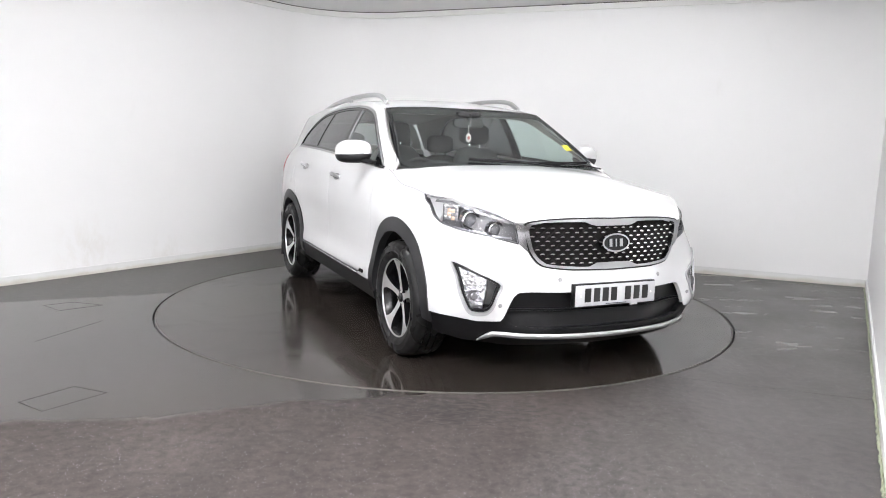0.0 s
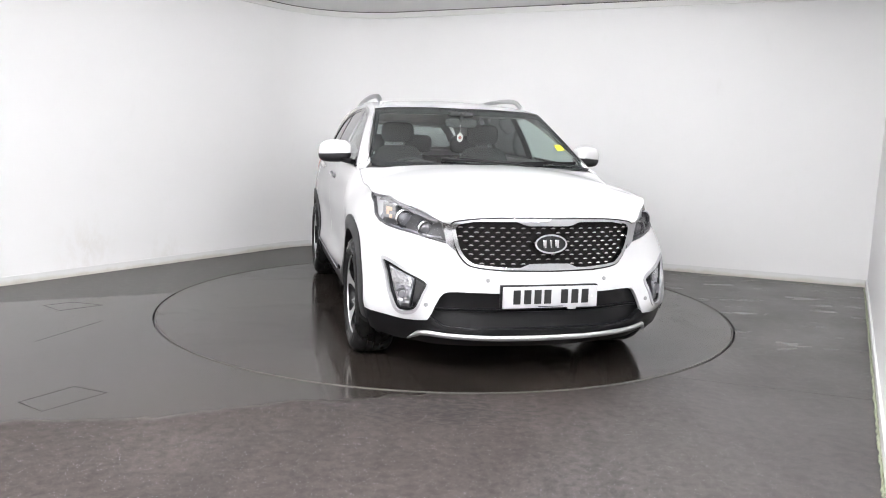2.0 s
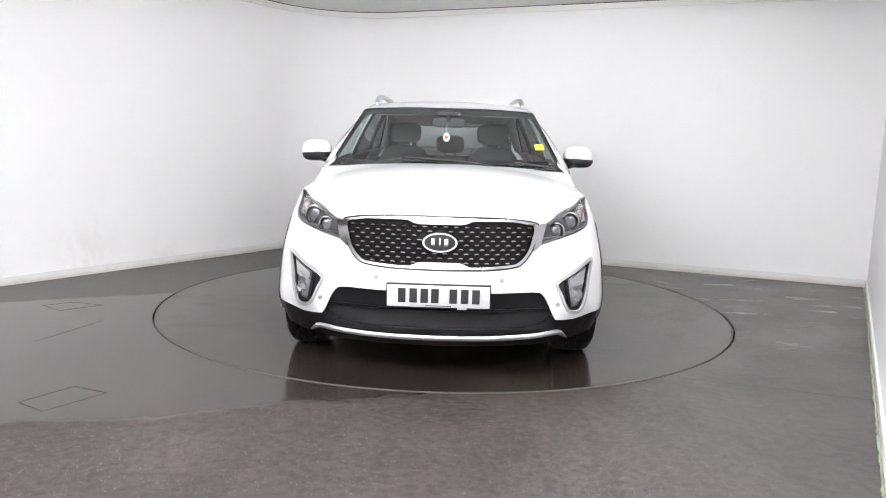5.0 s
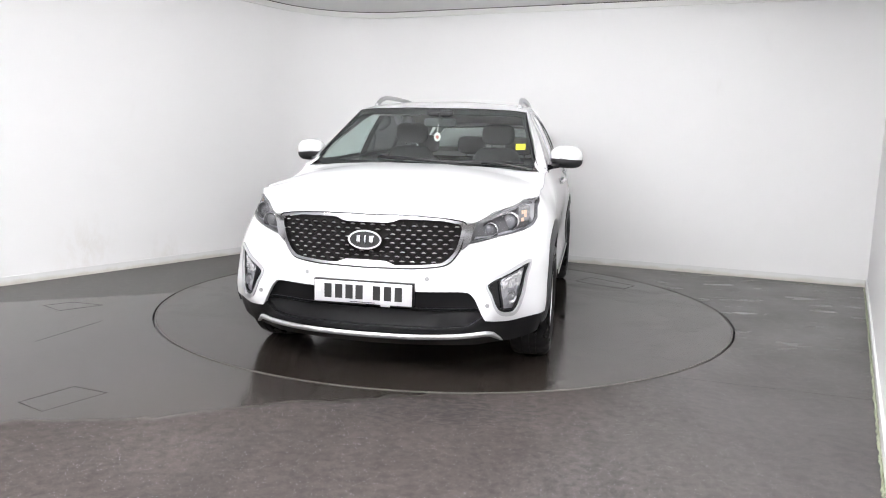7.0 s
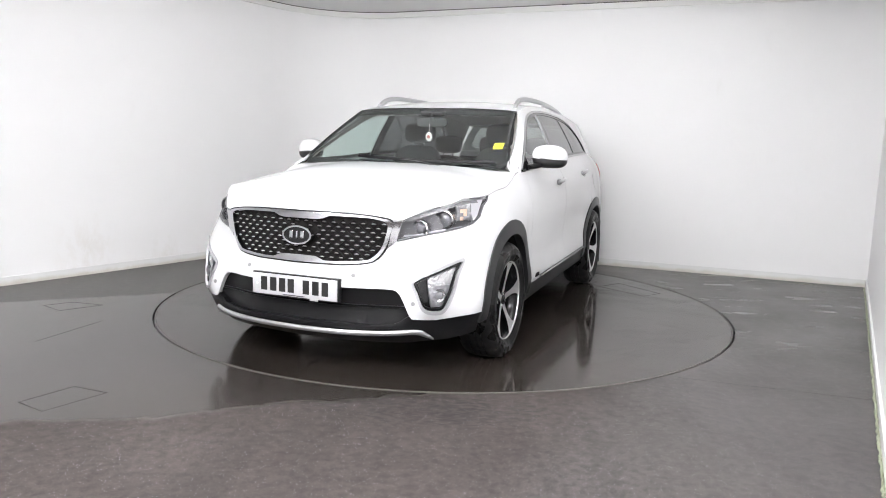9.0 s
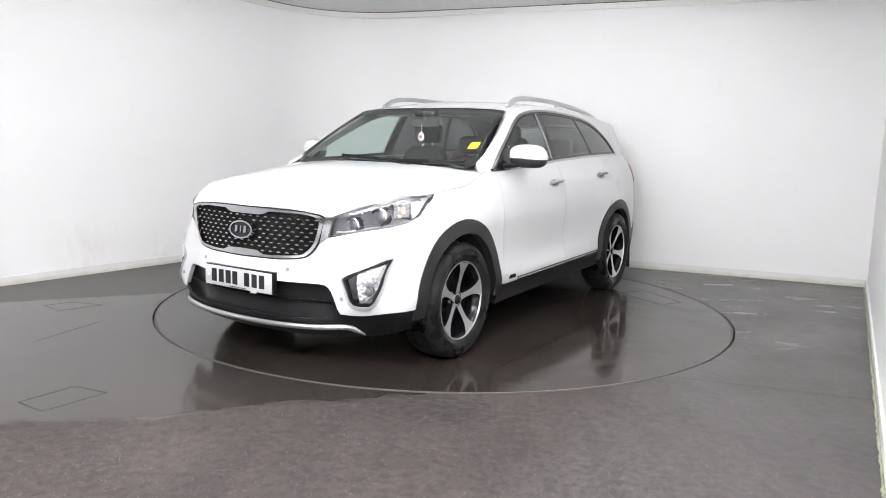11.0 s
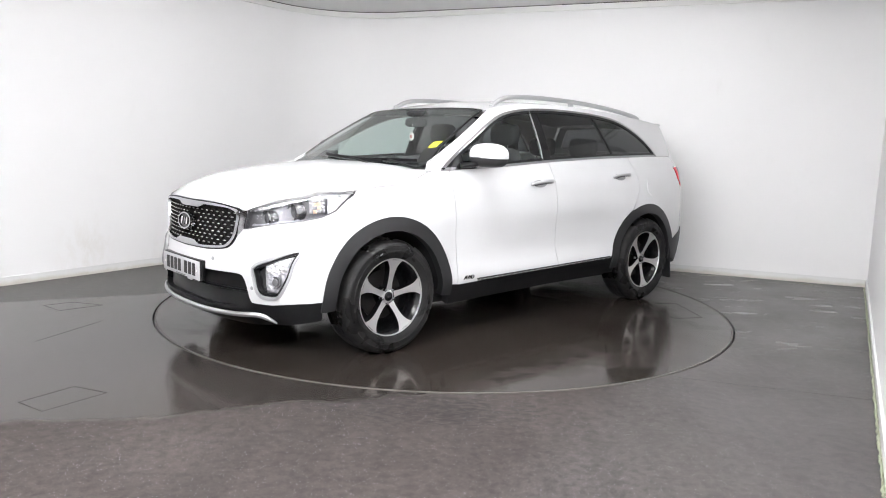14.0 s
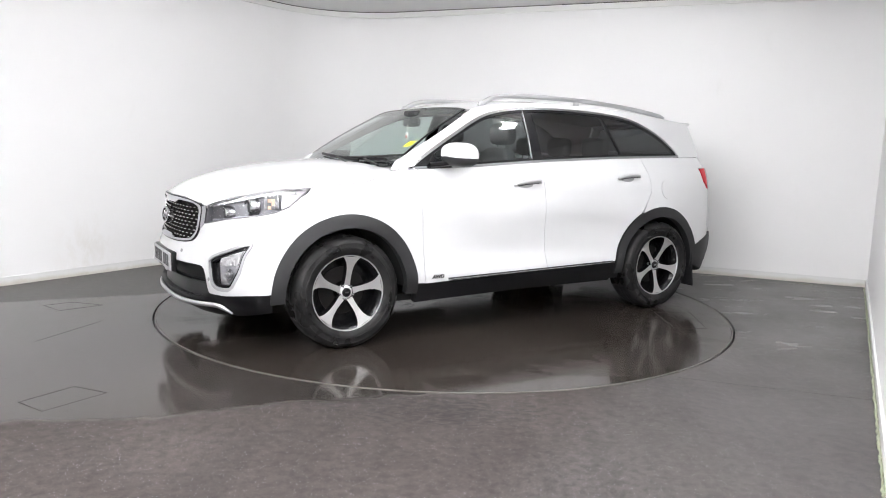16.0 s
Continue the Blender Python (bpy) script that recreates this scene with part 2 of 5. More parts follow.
def wall_strip(name, pts, z0, z1, inner, outer, mat, label="", parent=None):
    """A wall or trim along a line of plan points; inner and outer: offsets to its faces, to the outside of the room."""
    n = len(pts)
    nor = []
    for k in range(n):
        a, b = pts[max(0, k - 1)], pts[min(n - 1, k + 1)]
        d = (b - a).normalized()
        nor.append(Vector((-d.y, d.x, 0)))
    verts, faces = [], []
    for p, m in zip(pts, nor):
        for off, z in ((inner, z0), (inner, z1), (outer, z1), (outer, z0)):
            q = p + m * off
            verts.append((q.x, q.y, z))
    for k in range(n - 1):
        for e in range(4):
            a, b = 4 * k + e, 4 * k + (e + 1) % 4
            faces.append((a, a + 4, b + 4, b))
    faces += [(0, 1, 2, 3), tuple(4 * (n - 1) + e for e in (3, 2, 1, 0))]
    ob = mesh_object(name, verts, faces, mat, parent, True)
    ob.data.set_sharp_from_angle(angle=radians(40))
    return tagged(ob, label, "wall" if "wall" in name else "trim", kind="structure")


run_back = [CORNER_D] + CURVE + [CORNER_R]
wall_strip("wall_north", run_back, 0, CEIL + 0.05, 0.0, 0.12, M_WALL, "white painted studio wall with a rounded corner")
wall_strip("wall_east", [CORNER_R, CORNER_E], 0, CEIL + 0.05, 0.0, 0.12, M_WALL, "plain white painted studio side wall")
# unseen bay, added so lamps on the right can reach the car
wall_strip("wall_added_bay", [CORNER_E + Vector((0.112, -0.045, 0)), CORNER_F, CORNER_G], 0, CEIL + 0.05, 0.0, 0.12, M_WALL, "plain white unseen wall of an added bay")
wall_strip("wall_south", [CORNER_G, CORNER_D], 0, CEIL + 0.05, 0.0, 0.12, M_WALL, "plain white painted wall closing the studio")
# ---------------------------------------------------------------- car materials
def make_paint():
    m = material("white_car_paint", (0.63, 0.63, 0.63), 0.32, 0.0, Coat_Weight=0.8, Coat_Roughness=0.04)
    n = noise_tex(m, 2.2, 4)
    r = ramp(m, n, 0, [(0.3, (0.575, 0.578, 0.584)), (0.7, (0.598, 0.60, 0.605))])
    link(m, r, 0, bsdf(m), "Base Color")
    return m


def make_plastic(name, tone, rough, scale=220):
    m = material(name, tone, rough)
    n = noise_tex(m, scale, 3)
    link(m, bump(m, n, 0, 0.04 if scale < 100 else 0.12, 0.0006), 0, bsdf(m), "Normal")
    d = noise_tex(m, 3.0, 4)
    r = ramp(m, d, 0, [(0.3, tuple(c * 0.85 for c in tone)), (0.75, tuple(c * 1.25 for c in tone))])
    link(m, r, 0, bsdf(m), "Base Color")
    return m


def make_glass(name, tint, gloss=1.0, base=0.06):
    """A thin pane: tinted see-through with a mirror-like sheen that grows towards grazing angles."""
    m = bpy.data.materials.new(name)
    m.use_nodes = True
    nt = m.node_tree
    nt.nodes.clear()
    out = nt.nodes.new("ShaderNodeOutputMaterial")
    mix = nt.nodes.new("ShaderNodeMixShader")
    tr = nt.nodes.new("ShaderNodeBsdfTransparent")
    tr.inputs[0].default_value = (*tint, 1)
    gl = nt.nodes.new("ShaderNodeBsdfGlossy")
    gl.inputs["Roughness"].default_value = 0.02
    gl.inputs["Color"].default_value = (gloss, gloss, gloss, 1)
    lw = nt.nodes.new("ShaderNodeLayerWeight")
    lw.inputs[0].default_value = 0.5
    pw = nt.nodes.new("ShaderNodeMath")
    pw.operation = "POWER"
    pw.inputs[1].default_value = 5.0
    nt.links.new(lw.outputs["Facing"], pw.inputs[0])
    fr = nt.nodes.new("ShaderNodeMath")
    fr.operation = "MULTIPLY_ADD"
    fr.inputs[1].default_value, fr.inputs[2].default_value = 0.98 - base, base
    nt.links.new(pw.outputs[0], fr.inputs[0])
    nt.links.new(fr.outputs[0], mix.inputs[0])
    nt.links.new(tr.outputs[0], mix.inputs[1])
    nt.links.new(gl.outputs[0], mix.inputs[2])
    nt.links.new(mix.outputs[0], out.inputs[0])
    return m


def make_tyre():
    m = material("tyre_rubber", (0.022, 0.022, 0.023), 0.55, Specular_IOR_Level=0.22)
    n = noise_tex(m, 14, 5)
    r = ramp(m, n, 0, [(0.35, (0.006, 0.006, 0.0063)), (0.75, (0.016, 0.0155, 0.015))])
    link(m, r, 0, bsdf(m), "Base Color")
    w = ramp(m, noise_tex(m, 5, 3), 0, [(0.42, gray(0.22)), (0.56, gray(0.62))])
    link(m, w, 0, bsdf(m), "Roughness")
    return m


M_PAINT = make_paint()
M_CLAD = make_plastic("grey_black_cladding", (0.0115, 0.0115, 0.0125), 0.5)
M_SATIN = make_plastic("satin_black_bumper", (0.006, 0.006, 0.0066), 0.30, 60)
bsdf(M_SATIN).inputs["Specular IOR Level"].default_value = 0.25
M_BLACK = material("gloss_black", (0.006, 0.006, 0.007), 0.10, 0.0, Specular_IOR_Level=0.4)
M_DARK = make_plastic("dark_cabin_plastic", (0.020, 0.020, 0.021), 0.65)
M_CLOTH = make_plastic("black_seat_cloth", (0.022, 0.022, 0.024), 0.85, 400)
M_LINER = make_plastic("pale_headlining", (0.36, 0.35, 0.33), 0.9, 300)
# near-black colour stands in for deep shade in gaps, arches and underbody
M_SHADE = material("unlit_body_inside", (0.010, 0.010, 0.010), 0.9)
M_CHROME = material("chrome", (0.47, 0.47, 0.485), 0.14, 1.0)
M_SILVER = material("satin_silver", (0.52, 0.52, 0.53), 0.32, 1.0)
M_RAIL = material("brushed_rail_silver", (0.55, 0.55, 0.56), 0.35, 0.85)
M_MACH = material("machined_alloy", (0.60, 0.595, 0.59), 0.30, 0.8)
M_MESH = material("dark_grille_plastic", (0.011, 0.0098, 0.0095), 0.65, 0.0, Specular_IOR_Level=0.12)
M_STUD = material("bright_grille_tip", (0.74, 0.73, 0.715), 0.36, 1.0)
M_LAMPIN = material("lamp_housing_grey", (0.105, 0.105, 0.11), 0.35, 0.5)
M_LINE = material("satin_window_trim", (0.46, 0.46, 0.47), 0.20, 1.0)
M_REFL = material("lamp_reflector", (0.33, 0.33, 0.35), 0.30, 1.0)
# flat grey: painted shade for bonnet seam and handle cups; also parking sensors
M_SHUT = material("seam_shade_sensor_grey", (0.26, 0.26, 0.265), 0.7)
M_RIMGREY = material("lamp_rim_grey", (0.15, 0.15, 0.155), 0.35, 0.3)
M_TAILREFL = material("bright_lamp_bowl", (0.72, 0.72, 0.73), 0.32, 0.6)
M_AMBER = material("amber_indicator", (0.60, 0.43, 0.32), 0.2)
M_CLEARLENS = material("clear_lamp_prism", (0.45, 0.45, 0.46), 0.26, 0.6, Coat_Weight=0.3)
for prism in (M_CLEARLENS, M_REFL):
    facet = node(prism, "ShaderNodeTexVoronoi", Scale=55.0)
    spot = prism.node_tree.nodes.new("ShaderNodeTexCoord")
    link(prism, spot, "Object", facet, 0)
    link(prism, bump(prism, facet, "Distance", 0.6, 0.006), 0, bsdf(prism), "Normal")
M_BULB = material("lamp_lens_glass", (0.17, 0.17, 0.18), 0.12, 0.4, Coat_Weight=0.3)
M_FRAME = material("satin_frame_silver", (0.36, 0.36, 0.37), 0.30, 0.35)
M_RING = material("bright_projector_ring", (0.42, 0.42, 0.43), 0.25, 1.0)
M_SKID = material("bright_skid_silver", (0.58, 0.58, 0.59), 0.28, 0.9)
M_RED = material("red_tail_lens", (0.55, 0.03, 0.04), 0.12, 0.0, Coat_Weight=1.0)
M_PLATE = material("plate_white", (0.47, 0.47, 0.48), 0.35)
M_INK = material("plate_black", (0.012, 0.012, 0.012), 0.4)
M_YELLOW = material("yellow_paper", (0.85, 0.72, 0.02), 0.6)
M_CHARM = material("pale_enamel_charm", (0.80, 0.76, 0.74), 0.3)
M_CHARMRED = material("red_enamel", (0.45, 0.10, 0.08), 0.3)
M_TYRE = make_tyre()
M_WELL = material("black_wheel_paint", (0.005, 0.005, 0.0055), 0.22, 0.0, Specular_IOR_Level=0.3)
G_CLEAR = make_glass("windscreen_glass", (0.82, 0.92, 0.885), base=0.135)
G_SIDE = make_glass("side_glass", (0.76, 0.85, 0.83), base=0.07)
G_DARK = make_glass("privacy_glass", (0.16, 0.163, 0.17), base=0.07)
G_REAR = make_glass("rear_screen_glass", (0.46, 0.49, 0.48))
G_LENS = make_glass("lamp_cover_glass", (0.94, 0.94, 0.95), 0.16, 0.03)

# ---------------------------------------------------------------- car body surfaces
# Outline columns from the middle of the nose round to the middle of the tail, each over the heights ZL; car nose towards -y, x to the car's left.
ZL = [0.20, 0.30, 0.40, 0.55, 0.70, 0.85, 0.95, 1.05, 1.15, 1.25]
FRONT_X = [[0.0] * 10, [0.30] * 10, [0.54, 0.54, 0.54, 0.54, 0.54, 0.545, 0.56, 0.56, 0.55, 0.54],
           [0.66, 0.68, 0.70, 0.70, 0.71, 0.70, 0.69, 0.68, 0.66, 0.65], [0.78, 0.81, 0.84, 0.84, 0.842, 0.82, 0.80, 0.78, 0.76, 0.74],
           [0.88, 0.915, 0.94, 0.94, 0.928, 0.893, 0.860, 0.83, 0.80, 0.77]]
FRONT_Y = [[-2.10, -2.205, -2.20, -2.21, -2.18, -2.165, -2.14, -2.05, -1.95, -1.85],
           [-2.08, -2.185, -2.18, -2.19, -2.155, -2.14, -2.115, -2.03, -1.93, -1.83],
           [-2.02, -2.115, -2.10, -2.10, -2.08, -2.075, -2.065, -1.98, -1.88, -1.78],
           [-1.95, -2.02, -2.065, -2.055, -2.01, -1.955, -1.915, -1.88, -1.80, -1.70],
           [-1.88, -1.92, -1.93, -1.925, -1.885, -1.80, -1.745, -1.70, -1.64, -1.58],
           [-1.77, -1.78, -1.79, -1.765, -1.725, -1.655, -1.59, -1.52, -1.50, -1.46]]
SIDE_Y = [-1.50, -1.30, -1.00, -0.75, 0.0, 0.75, 1.20, 1.50, 1.85, 2.13]
SIDE_X = [[0.90, 0.93, 0.95, 0.955, 0.955, 0.935, 0.895, 0.845, 0.80, 0.77],
          [0.90, 0.93, 0.95, 0.955, 0.96, 0.95, 0.910, 0.845, 0.80, 0.77],
          [0.90, 0.93, 0.945, 0.945, 0.945, 0.945, 0.917, 0.872, 0.835, 0.80],
          [0.89, 0.92, 0.945, 0.932, 0.928, 0.935, 0.926, 0.902, 0.858, 0.805],
          [0.89, 0.92, 0.947, 0.912, 0.918, 0.932, 0.925, 0.905, 0.855, 0.800],
          [0.89, 0.92, 0.947, 0.920, 0.914, 0.930, 0.924, 0.902, 0.845, 0.790],
          [0.89, 0.92, 0.945, 0.942, 0.942, 0.942, 0.924, 0.900, 0.840, 0.780],
          [0.90, 0.93, 0.950, 0.955, 0.955, 0.946, 0.922, 0.896, 0.840, 0.775],
          [0.88, 0.91, 0.930, 0.930, 0.925, 0.917, 0.902, 0.880, 0.838, 0.757],
          [0.80, 0.85, 0.870, 0.880, 0.882, 0.878, 0.868, 0.852, 0.815, 0.735]]
REAR_X = [[0.62, 0.66, 0.70, 0.72, 0.72, 0.72, 0.71, 0.70, 0.68, 0.63], [0.35] * 10, [0.0] * 10]
REAR_Y = [[2.20, 2.29, 2.33, 2.34, 2.28, 2.26, 2.25, 2.24, 2.22, 2.19],
          [2.27, 2.37, 2.42, 2.43, 2.37, 2.35, 2.34, 2.32, 2.29, 2.24],
          [2.29, 2.39, 2.44, 2.45, 2.39, 2.37, 2.36, 2.34, 2.31, 2.26]]


def hermite(xs, ys, x):
    """Smooth curve through the rows of ys at xs."""
    xs, ys, x = np.asarray(xs, float), np.asarray(ys, float), np.asarray(x, float)
    t = np.gradient(ys, xs, axis=0)
    k = np.clip(np.searchsorted(xs, x, side="right") - 1, 0, len(xs) - 2)
    h = xs[k + 1] - xs[k]
    u = np.clip((x - xs[k]) / h, 0, 1)
    shape = (-1,) + (1,) * (ys.ndim - 1)
    u, h = u.reshape(shape), h.reshape(shape)
    return ((2 * u**3 - 3 * u**2 + 1) * ys[k] + (u**3 - 2 * u**2 + u) * h * t[k]
            + (3 * u**2 - 2 * u**3) * ys[k + 1] + (u**3 - u**2) * h * t[k + 1])


colx = np.array(FRONT_X + SIDE_X + REAR_X)
coly = np.array(FRONT_Y + [[y] * 10 for y in SIDE_Y] + REAR_Y)
NC = len(colx) - 1
ZD = np.arange(0.16, 1.30, 0.01)
SD = np.arange(-NC, NC + 1e-6, 1 / 16)
colx = hermite(ZL, colx.T, ZD).T
coly = hermite(ZL, coly.T, ZD).T
full_x = np.concatenate([-colx[:0:-1], colx])
full_y = np.concatenate([coly[:0:-1], coly])
GX = hermite(np.arange(-NC, NC + 1), full_x, SD)
GY = hermite(np.arange(-NC, NC + 1), full_y, SD)
UNIT = 0.25               # metres a column, for even triangles


def low(u, v):
    """Point of the lower body at chart place u (columns * UNIT) and height v."""
    s = (u / UNIT + NC) * 16
    z = (v - ZD[0]) / 0.01
    i = int(min(max(s, 0), len(SD) - 2))
    j = int(min(max(z, 0), len(ZD) - 2))
    a, b = min(max(s - i, 0), 1), min(max(z - j, 0), 1)
    out = []
    for g in (GX, GY):
        out.append((g[i, j] * (1 - a) + g[i + 1, j] * a) * (1 - b) + (g[i, j + 1] * (1 - a) + g[i + 1, j + 1] * a) * b)
    return Vector((out[0], out[1], v))


def X(x, z):
    """Chart place on the nose at width x and height z."""
    j = int(round((z - ZD[0]) / 0.01))
    a, b = NC * 16, (NC + 6) * 16
    return (float(np.interp(abs(x), np.maximum.accumulate(GX[a:b, j]), SD[a:b])) * UNIT * (1 if x >= 0 else -1), z)


def Y(y, z):
    """Chart place on the left flank at length y and height z."""
    j = int(min(max(round((z - ZD[0]) / 0.01), 0), len(ZD) - 1))
    a, b = (NC + 2) * 16, (NC + 17) * 16
    return (float(np.interp(y, GY[a:b, j], SD[a:b])) * UNIT, z)


def belt(y):
    return float(np.interp(y, [-1.0, -0.85, -0.30, 0.33, 1.02, 1.83, 2.2], [1.125, 1.133, 1.154, 1.193, 1.224, 1.245, 1.25]))


def flank(y, z):
    """Point of the cabin's left side at length y and height z."""
    b = belt(y)
    d = z - b
    u = Y(y, b)[0]
    ahead = max(0.0, float(np.interp(z, [1.136, 1.245, 1.37, 1.495, 1.555], [-0.85, -0.68, -0.45, -0.20, 0.0])) - y)
    turn_in = ahead * max(0.0, min(1.0, (1.56 - z) / 0.42)) * min(0.55, max(0.0, d) * 9)
    return Vector((low(u, b).x - 0.36 * d - 0.35 * d * abs(d) - turn_in, y, z))


EDGE = [low(*Y(y, z)) for y, z in ((-1.60, 1.008), (-1.515, 1.018), (-1.34, 1.036), (-1.167, 1.049), (-1.05, 1.082), (-0.965, 1.118), (-0.90, 1.135))]
EDGE_Y = [-2.16, -2.09, -2.06, -1.95, -1.74] + [p.y for p in EDGE]
EDGE_X = [0.45, 0.52, 0.57, 0.66, 0.794] + [p.x for p in EDGE]
EDGE_Z = [0.890, 0.893, 0.905, 0.955, 1.010] + [p.z for p in EDGE]


def bonnet(x, y):
    w, ze = np.interp(y, EDGE_Y, EDGE_X), np.interp(y, EDGE_Y, EDGE_Z)
    zc = hermite([-2.17, -2.13, -2.07, -1.98, -1.85, -1.70, -1.50, -1.30, -1.10, -0.90],
                 [0.910, 0.945, 0.98, 1.02, 1.062, 1.10, 1.135, 1.157, 1.170, 1.178], np.array([y]))[0]
    return Vector((x, y, float(zc - (zc - ze) * min(1.15, abs(x) / w) ** 2.6)))


def screen(x, z):
    """Point of the windscreen."""
    t = (z - 1.185) / 0.40
    return Vector((x, -0.99 + 0.74 * t - 0.05 * t * (1 - t) * 4 * 0.6 + (0.09 - 0.055 * t) * (x / 0.72) ** 2, z))


ROOF_Y = [-0.30, -0.218, 0.0, 0.4, 0.9, 1.4, 1.9, 2.2]
ROOF_Z = [1.535, 1.562, 1.603, 1.634, 1.632, 1.605, 1.560, 1.525]


def roof_edge(y):
    return float(hermite(ROOF_Y, ROOF_Z, np.array([y]))[0])


def roof(x, y):
    e = roof_edge(y)
    w = flank(y, e).x
    return Vector((x, y, e + 0.034 * (1 - (x / w) ** 2)))


def tail(x, z):
    return Vector((x, float(np.interp(z, [1.20, 1.25, 1.40, 1.56], [2.28, 2.26, 2.19, 2.10])) - 0.16 * x * x, z))


def spl(pts, n=6, closed=False):
    """Smooth line through points."""
    out = []
    k = len(pts)
    for i in range(k if closed else k - 1):
        g = (lambda q: pts[q % k]) if closed else (lambda q: pts[min(max(q, 0), k - 1)])
        p0, p1, p2, p3 = (np.array(g(i + q), float) for q in (-1, 0, 1, 2))
        for j in range(n):
            t = j / n
            out.append(tuple(0.5 * (2 * p1 + (p2 - p0) * t + (2 * p0 - 5 * p1 + 4 * p2 - p3) * t * t + (3 * p1 - p0 - 3 * p2 + p3) * t**3)))
    if not closed:
        out.append(tuple(pts[-1]))
    return out


def dense(loop, step):
    out = []
    for a, b in zip(loop, loop[1:] + loop[:1]):
        n = max(1, int(math.hypot(a[0] - b[0], a[1] - b[1]) / step))
        out += [(a[0] + (b[0] - a[0]) * k / n, a[1] + (b[1] - a[1]) * k / n) for k in range(n)]
    clean = []
    for p in out:
        if not clean or math.hypot(p[0] - clean[-1][0], p[1] - clean[-1][1]) > 0.0015:
            clean.append(p)
    if math.hypot(clean[0][0] - clean[-1][0], clean[0][1] - clean[-1][1]) < 0.0015:
        clean.pop()
    return clean


def inside(P, loop):
    x, y = P[:, 0], P[:, 1]
    hit = np.zeros(len(P), bool)
    for (ax, ay), (bx, by) in zip(loop, loop[1:] + loop[:1]):
        if ay != by:
            hit ^= ((ay > y) != (by > y)) & (x < (bx - ax) * (y - ay) / (by - ay) + ax)
    return hit


def gap_to(P, loop):
    best = np.full(len(P), 1e9)
    for a, b in zip(loop, loop[1:] + loop[:1]):
        a, b = np.array(a), np.array(b)
        d = b - a
        t = np.clip(((P - a) @ d) / max(d @ d, 1e-12), 0, 1)
        best = np.minimum(best, np.hypot(*(P - a - t[:, None] * d).T))
    return best


def normal_at(surf, u, v):
    e = 0.004
    n = (surf(u + e, v) - surf(u - e, v)).cross(surf(u, v + e) - surf(u, v - e))
    n.normalize()
    p = surf(u, v)
    away = Vector((p.x, p.y - min(max(p.y, -1.2), 1.6), (p.z - 0.75) * 0.8))
    return n if n.dot(away) > 0 else -n


def patch(name, loops, surf, mat, parent, off=0.0, step=0.05, thick=0.012, label="", flip=False, roll_edge=0.0):
    """A panel cut to the loops (outline first, then holes) on a surface, raised by off, with turned-in edges. flip: its mirror image."""
    from mathutils.geometry import delaunay_2d_cdt
    loops = [dense(list(lp), step * 0.6) for lp in loops]
    outer = np.array(loops[0])
    lo, hi = outer.min(0), outer.max(0)
    gx, gy = np.meshgrid(np.arange(lo[0] + step / 2, hi[0], step), np.arange(lo[1] + step / 2, hi[1], step))
    G = np.stack([gx.ravel(), gy.ravel()], -1)
    if len(G):
        keep = inside(G, loops[0]) & (gap_to(G, loops[0]) > step * 0.45)
        for h in loops[1:]:
            keep &= ~inside(G, h) & (gap_to(G, h) > step * 0.45)
        G = G[keep]
    pts, edges = [], []
    for lp in loops:
        n0 = len(pts)
        pts += lp
        edges += [(n0 + k, n0 + (k + 1) % len(lp)) for k in range(len(lp))]
    pts += [tuple(g) for g in G]
    V, _, F, origin, _, _ = delaunay_2d_cdt([Vector(q) for q in pts], edges, [], 0, 1e-6)
    C = np.array([[sum(V[i].x for i in f) / len(f), sum(V[i].y for i in f) / len(f)] for f in F])
    ok = inside(C, loops[0])
    for h in loops[1:]:
        ok &= ~inside(C, h)
    nor = [normal_at(surf, p.x, p.y) for p in V]
    pos = [surf(p.x, p.y) + n * off for p, n in zip(V, nor)]
    place = {}
    for k, src in enumerate(origin):
        for q in src:
            place[q] = k
    verts, faces, lean = list(pos), [], list(nor)
    for f, good in zip(F, ok):
        if good:
            a, b, c = (pos[i] for i in f[:3])
            face = list(f)
            if (b - a).cross(c - a).dot(nor[f[0]]) < 0:
                face.reverse()
            faces.append(face)
    ns = len(faces)
    n0 = 0
    for lp in loops:
        ids = [place[n0 + k] for k in range(len(lp))]
        n0 += len(lp)
        m = len(ids)
        base = len(verts)
        for i in ids:
            verts.append(pos[i])
            lean.append(nor[i])
        for i in ids:
            verts.append(pos[i] - nor[i] * thick)
            lean.append(nor[i])
        for k in range(m):
            k2 = (k + 1) % m
            faces.append([base + k, base + k2, base + m + k2, base + m + k])
    if flip:
        verts = [Vector((-v.x, v.y, v.z)) for v in verts]
        lean = [Vector((-v.x, v.y, v.z)) for v in lean]
        faces = [f[::-1] for f in faces]
    me = bpy.data.meshes.new(name)
    me.from_pydata([tuple(v) for v in verts], [], faces)
    me.polygons.foreach_set("use_smooth", [True] * ns + [False] * (len(faces) - ns))
    way = []
    for k, poly in enumerate(me.polygons):
        for vi in poly.vertices:
            way.append(tuple(lean[vi]) if k < ns else tuple(poly.normal))
    me.normals_split_custom_set(way)
    me.materials.append(mat)
    ob = new(name, me)
    if parent:
        ob.parent = parent
    if label:
        tagged(ob, label)
    return ob


def ring_loop(cy, cz, r, a0, a1, n=40, chart=Y):
    """An arc round a wheel centre from angle a0 to a1 (degrees; 0 to the rear, 90 up)."""
    return [chart(cy + r * math.cos(radians(a0 + (a1 - a0) * k / n)), cz + r * math.sin(radians(a0 + (a1 - a0) * k / n))) for k in range(n + 1)]


